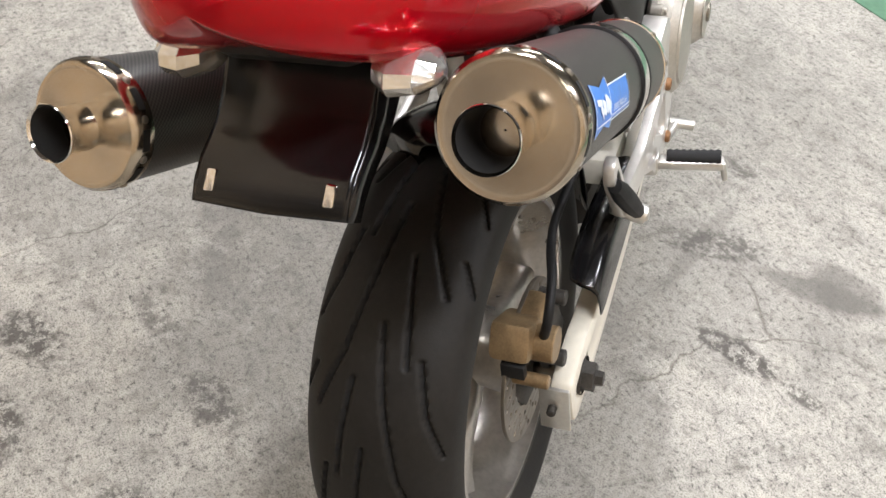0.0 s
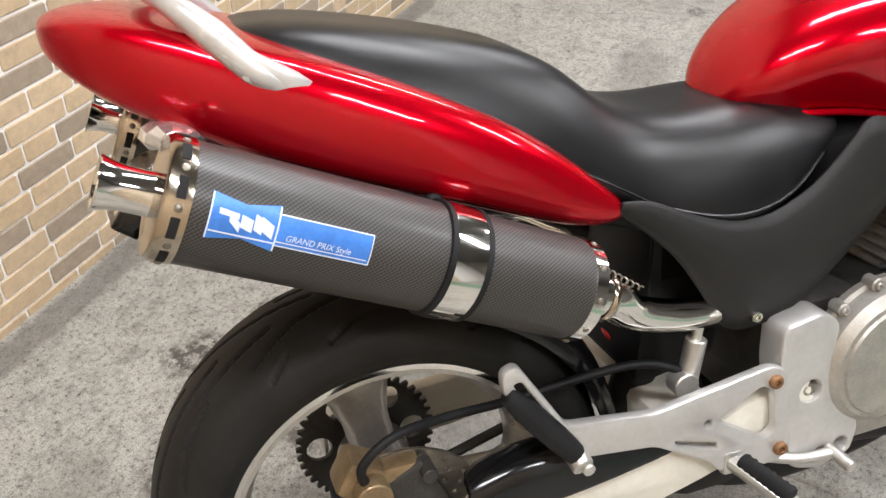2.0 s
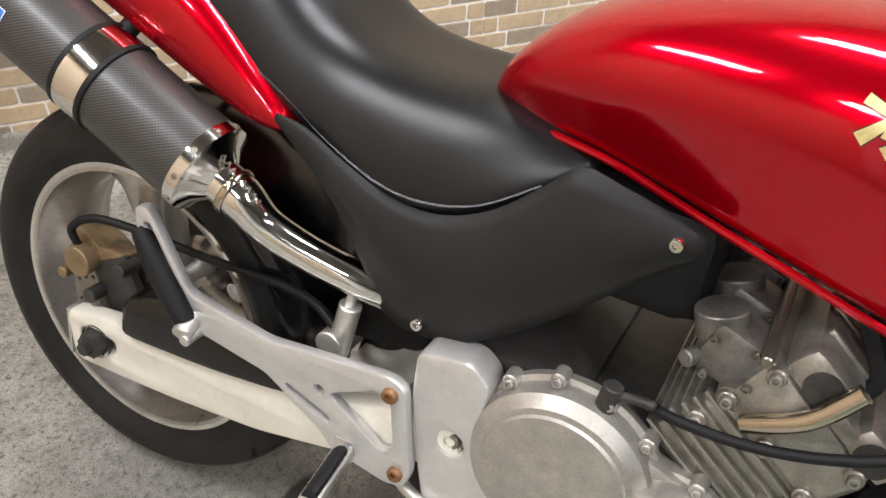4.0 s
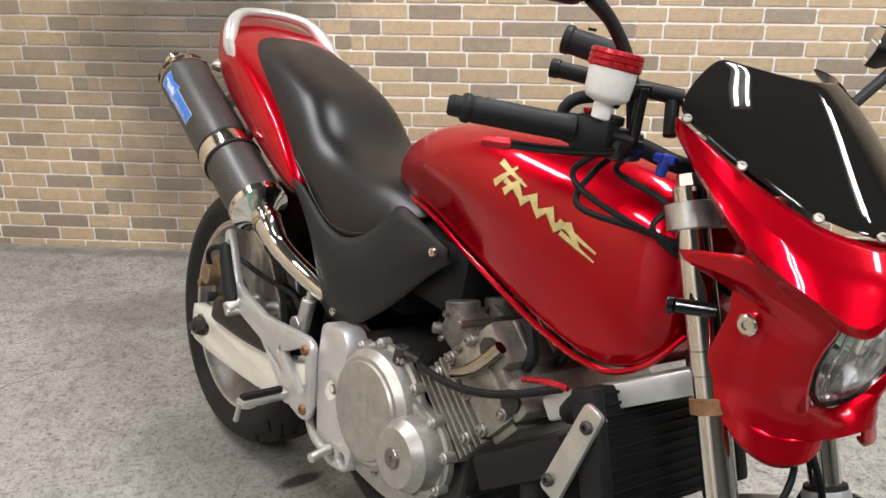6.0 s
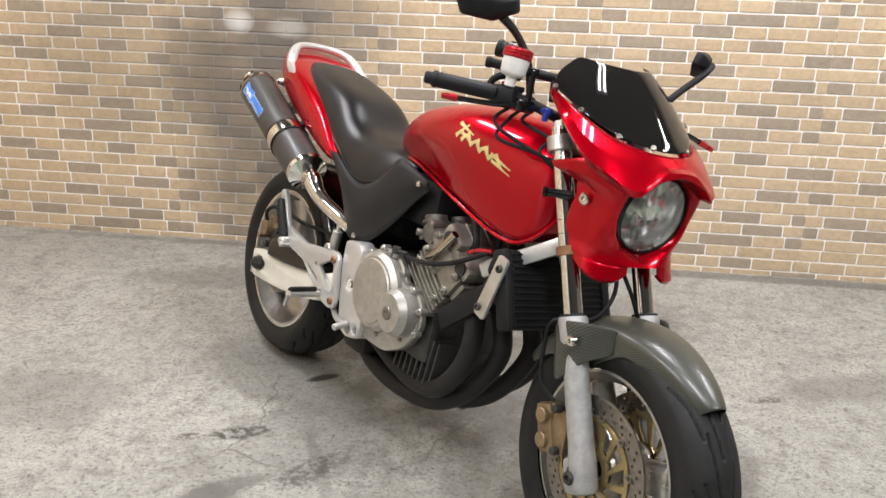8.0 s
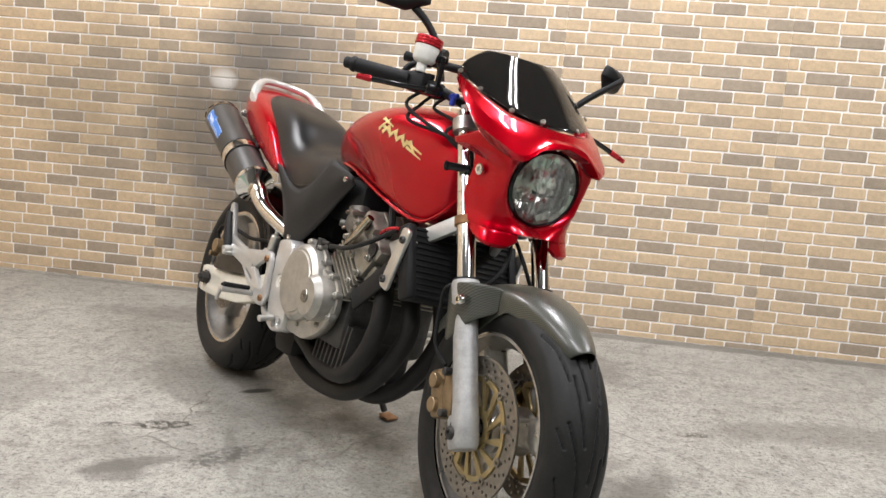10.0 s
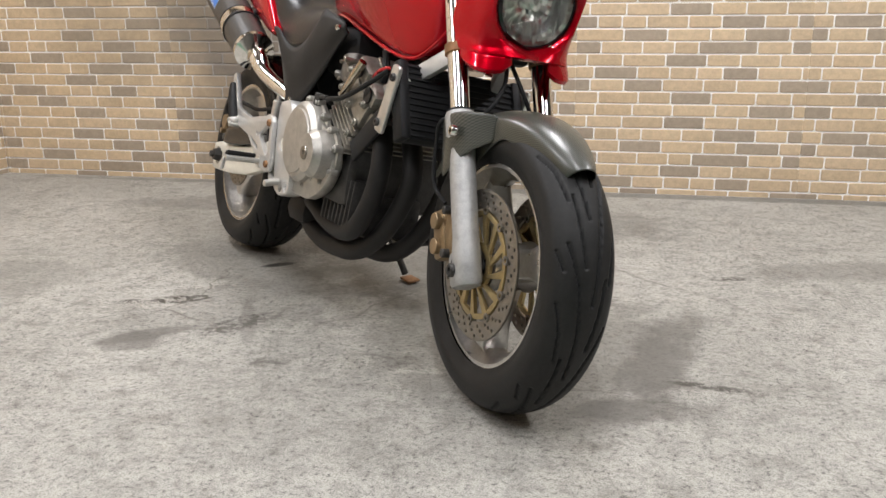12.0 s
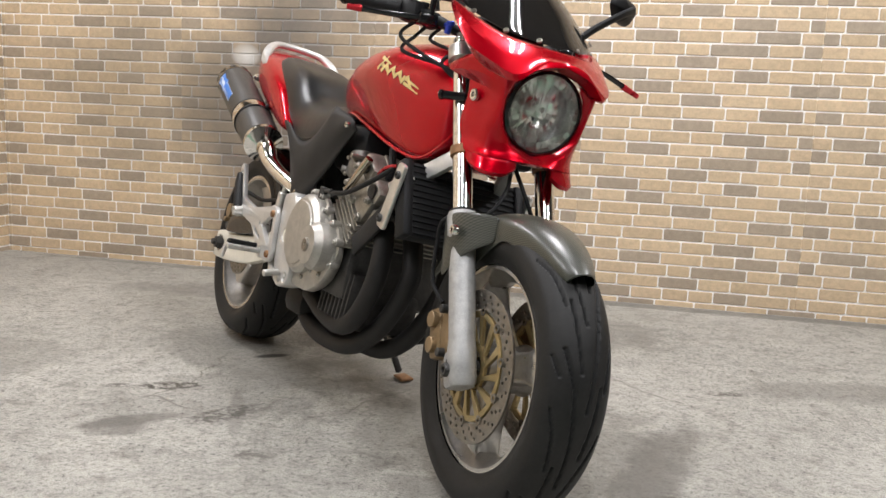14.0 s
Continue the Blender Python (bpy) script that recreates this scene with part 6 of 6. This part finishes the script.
dg = bpy.context.evaluated_depsgraph_get()
tank_eval = tank.evaluated_get(dg)
tmesh = tank_eval.to_mesh()
bvh = BVHTree.FromPolygons([v.co.copy() for v in tmesh.vertices], [tuple(p.vertices) for p in tmesh.polygons])


def on_tank(u, w, sgn, lift):
    hit, nrm, _, _ = bvh.ray_cast(Vector((u, sgn * 0.5, w)), Vector((0, -sgn, 0)))
    return hit + Vector((0, sgn * lift, lift * 0.6)) if hit else None


def decal(outline, sgn, lift):
    bm = bmesh.new()
    n = 7
    a, b, c, d = [Vector(p) for p in outline]
    net = []
    for i in range(n + 1):
        row = []
        for j in range(3):
            p = a.lerp(b, i / n).lerp(d.lerp(c, i / n), j / 2)
            q = on_tank(p.x, p.y, sgn, lift)
            if q is None:
                return None
            row.append(q)
        net.append(row)
    bm.free()
    return grid(net)


LA, LB = Vector((0.840, 0.866)), Vector((0.995, 0.818))
LX = (LB - LA).normalized()
LY = Vector((-LX.y, LX.x))


def lp(s, t):
    p = LA + LX * (s * (LB - LA).length) + LY * (t * 0.8)
    return (p.x, p.y)


STROKES = [((-0.10, 0.014), (0.30, 0.012), 0.008), ((-0.02, -0.022), (0.10, 0.026), 0.011), ((0.12, -0.022), (0.22, 0.016), 0.011), ((0.20, 0.002), (0.36, -0.014), 0.013), ((0.32, -0.016), (0.42, 0.010), 0.012), ((0.40, 0.010), (0.54, -0.014), 0.013),
           ((0.52, -0.014), (0.62, 0.010), 0.012), ((0.60, 0.010), (0.74, -0.014), 0.013), ((0.72, -0.014), (0.84, 0.010), 0.012), ((0.82, 0.008), (1.02, -0.016), 0.011), ((0.74, 0.002), (1.16, -0.004), 0.008), ((0.06, -0.004), (0.30, -0.002), 0.008), ((0.80, -0.012), (1.18, -0.018), 0.007)]
for sgn in SIDES:
    logo = None
    for (s0, t0), (s1, t1), th in STROKES:
        p0, p1 = Vector(lp(s0, t0)), Vector(lp(s1, t1))
        nn = (p1 - p0).normalized()
        nn = Vector((-nn.y, nn.x)) * th * 0.55
        for grow, mat_, lift in ((1.2, MATTE, 0.0006), (1.0, GOLDFOIL, 0.0011)):
            bm = decal([p0 - nn * grow, p1 - nn * grow * 0.35, p1 + nn * grow * 0.35, p0 + nn * grow], sgn, lift)
            if bm is not None:
                part("tank_mark", bm, mat_, tank, "gold brush-stroke mark with dark outline" if mat_ is GOLDFOIL else "")

# ---- bricks on the walls: one nine-course pattern, repeated panel by panel along the wall ----
def brick_mesh(ln, h, material, d=0.0035):
    b, c = 0.0022, 0.0045
    bm = bmesh.new()

    def ring(i, y):
        x0, x1, z0, z1 = i, ln - i, i, h - i
        return [bm.verts.new((x, y, z)) for x, z in ((x0 + c, z0), (x1 - c, z0), (x1, z0 + c), (x1, z1 - c * 0.7), (x1 - c * 1.2, z1), (x0 + c * 0.8, z1), (x0, z1 - c), (x0, z0 + c * 0.8))]
    lo, mi, hi = ring(0, 0), ring(0, -d * 0.6), ring(b, -d)
    for a, e in ((lo, mi), (mi, hi)):
        for k in range(8):
            bm.faces.new((a[k], a[(k + 1) % 8], e[(k + 1) % 8], e[k]))
    bm.faces.new(hi)
    me = smooth_mesh(bm, "brick")
    me.materials.append(material)
    return me


PITCH, JOINT, PANEL, SEAM, COURSE = 0.0501, 0.0062, 0.9043, 1.993, 1.0
# for each course: where its upright joints lie before the panel's end, in millimetres, and which bricks are grey-brown
COURSES = [
    ((855, 710, 542, 381, 251, 100), "..." + "#" + "..."),
    ((822, 726, 629, 467, 340, 178, 55), "#...." + "#.#"),
    ((717, 546, 379, 249, 82), ".#..#."),
    ((805, 641, 515, 421, 198, 68), "#...#.#"),
    ((860, 717, 547, 387, 258, 108), "...#..."),
    ((830, 657, 528, 422, 322, 189, 23), ".#...#.."),
    ((845, 708, 555, 394, 266, 104), "#.#...#"),
    ((810, 648, 519, 360, 188, 53), "...#..."),
    ((820, 670, 509, 340, 212, 43), ".....#."),
]
SHIFTS = {-4: 2, -3: 2, -2: 5, -1: 8, 0: 4, 1: 8, 2: 3, 3: 7, 4: 2}
rng = random.Random(7)
BRICK_MESHES = {}


def panel_bricks(no, rows):
    """Start, length, course and tone of each brick of one panel."""
    for row in rows:
        joints, tones = COURSES[(SHIFTS[no] - row) % 9]
        ends = [-PANEL] + [-j / 1000 for j in joints] + [0.0]
        for a, b, tone in zip(ends, ends[1:], tones):
            x0 = a + (JOINT / 2 if a > -PANEL else 0.0003)
            x1 = b - (JOINT / 2 if b < 0 else 0.0003)
            yield SEAM + no * PANEL + x0, x1 - x0, row, tone


def lay_bricks(wall, panels, start, end, place, chosen):
    rest = bmesh.new()
    count = 0
    for no in panels:
        for s, ln, row, tone in panel_bricks(no, range(-20, 35)):
            s1 = min(s + ln, end)
            s = max(s, start)
            ln = round(s1 - s, 3)
            if ln < 0.010:
                continue
            z = COURSE + row * PITCH - (PITCH - JOINT) / 2
            key = (ln, tone)
            if key not in BRICK_MESHES:
                BRICK_MESHES[key] = brick_mesh(ln, PITCH - JOINT, BRICK_GREY if tone == "#" else BRICK)
            m = place(s, z + rng.uniform(-0.0008, 0.0008), rng.uniform(-0.0005, 0.0005))
            if chosen(s, z) and count < 300:
                ob = bpy.data.objects.new("brick", BRICK_MESHES[key])
                scene.collection.objects.link(ob)
                ob.parent, ob.matrix_basis = wall, m
                count += 1
            else:
                k0, f0 = len(rest.verts), len(rest.faces)
                rest.from_mesh(BRICK_MESHES[key])
                rest.verts.ensure_lookup_table()
                rest.faces.ensure_lookup_table()
                for v in rest.verts[k0:]:
                    v.co = m @ v.co
                for f in rest.faces[f0:]:
                    f.material_index = 1 if tone == "#" else 0
    ob = part("brickwork", rest, BRICK, wall, "tan and grey-brown bricks further along", flat=True)
    ob.data.materials.append(BRICK_GREY)
    tagged(ob, kind="stuff")


lay_bricks(wall_north, range(-4, 5), CORNER_X - 0.001, FAR_X, lambda s, z, o: Matrix.Translation((s, WALL_Y + 0.004 + o, z)), lambda s, z: 0.2 < s < 2.2 and z < 1.2)
lay_bricks(wall_west, range(-4, 2), -WALL_Y - 0.0015, 3.0, lambda s, z, o: Matrix.Translation((CORNER_X - 0.004 + o, -s, z)) @ Matrix.Rotation(radians(-90), 4, "Z") @ Matrix.Scale(-1, 4, (0, 1, 0)), lambda s, z: False)
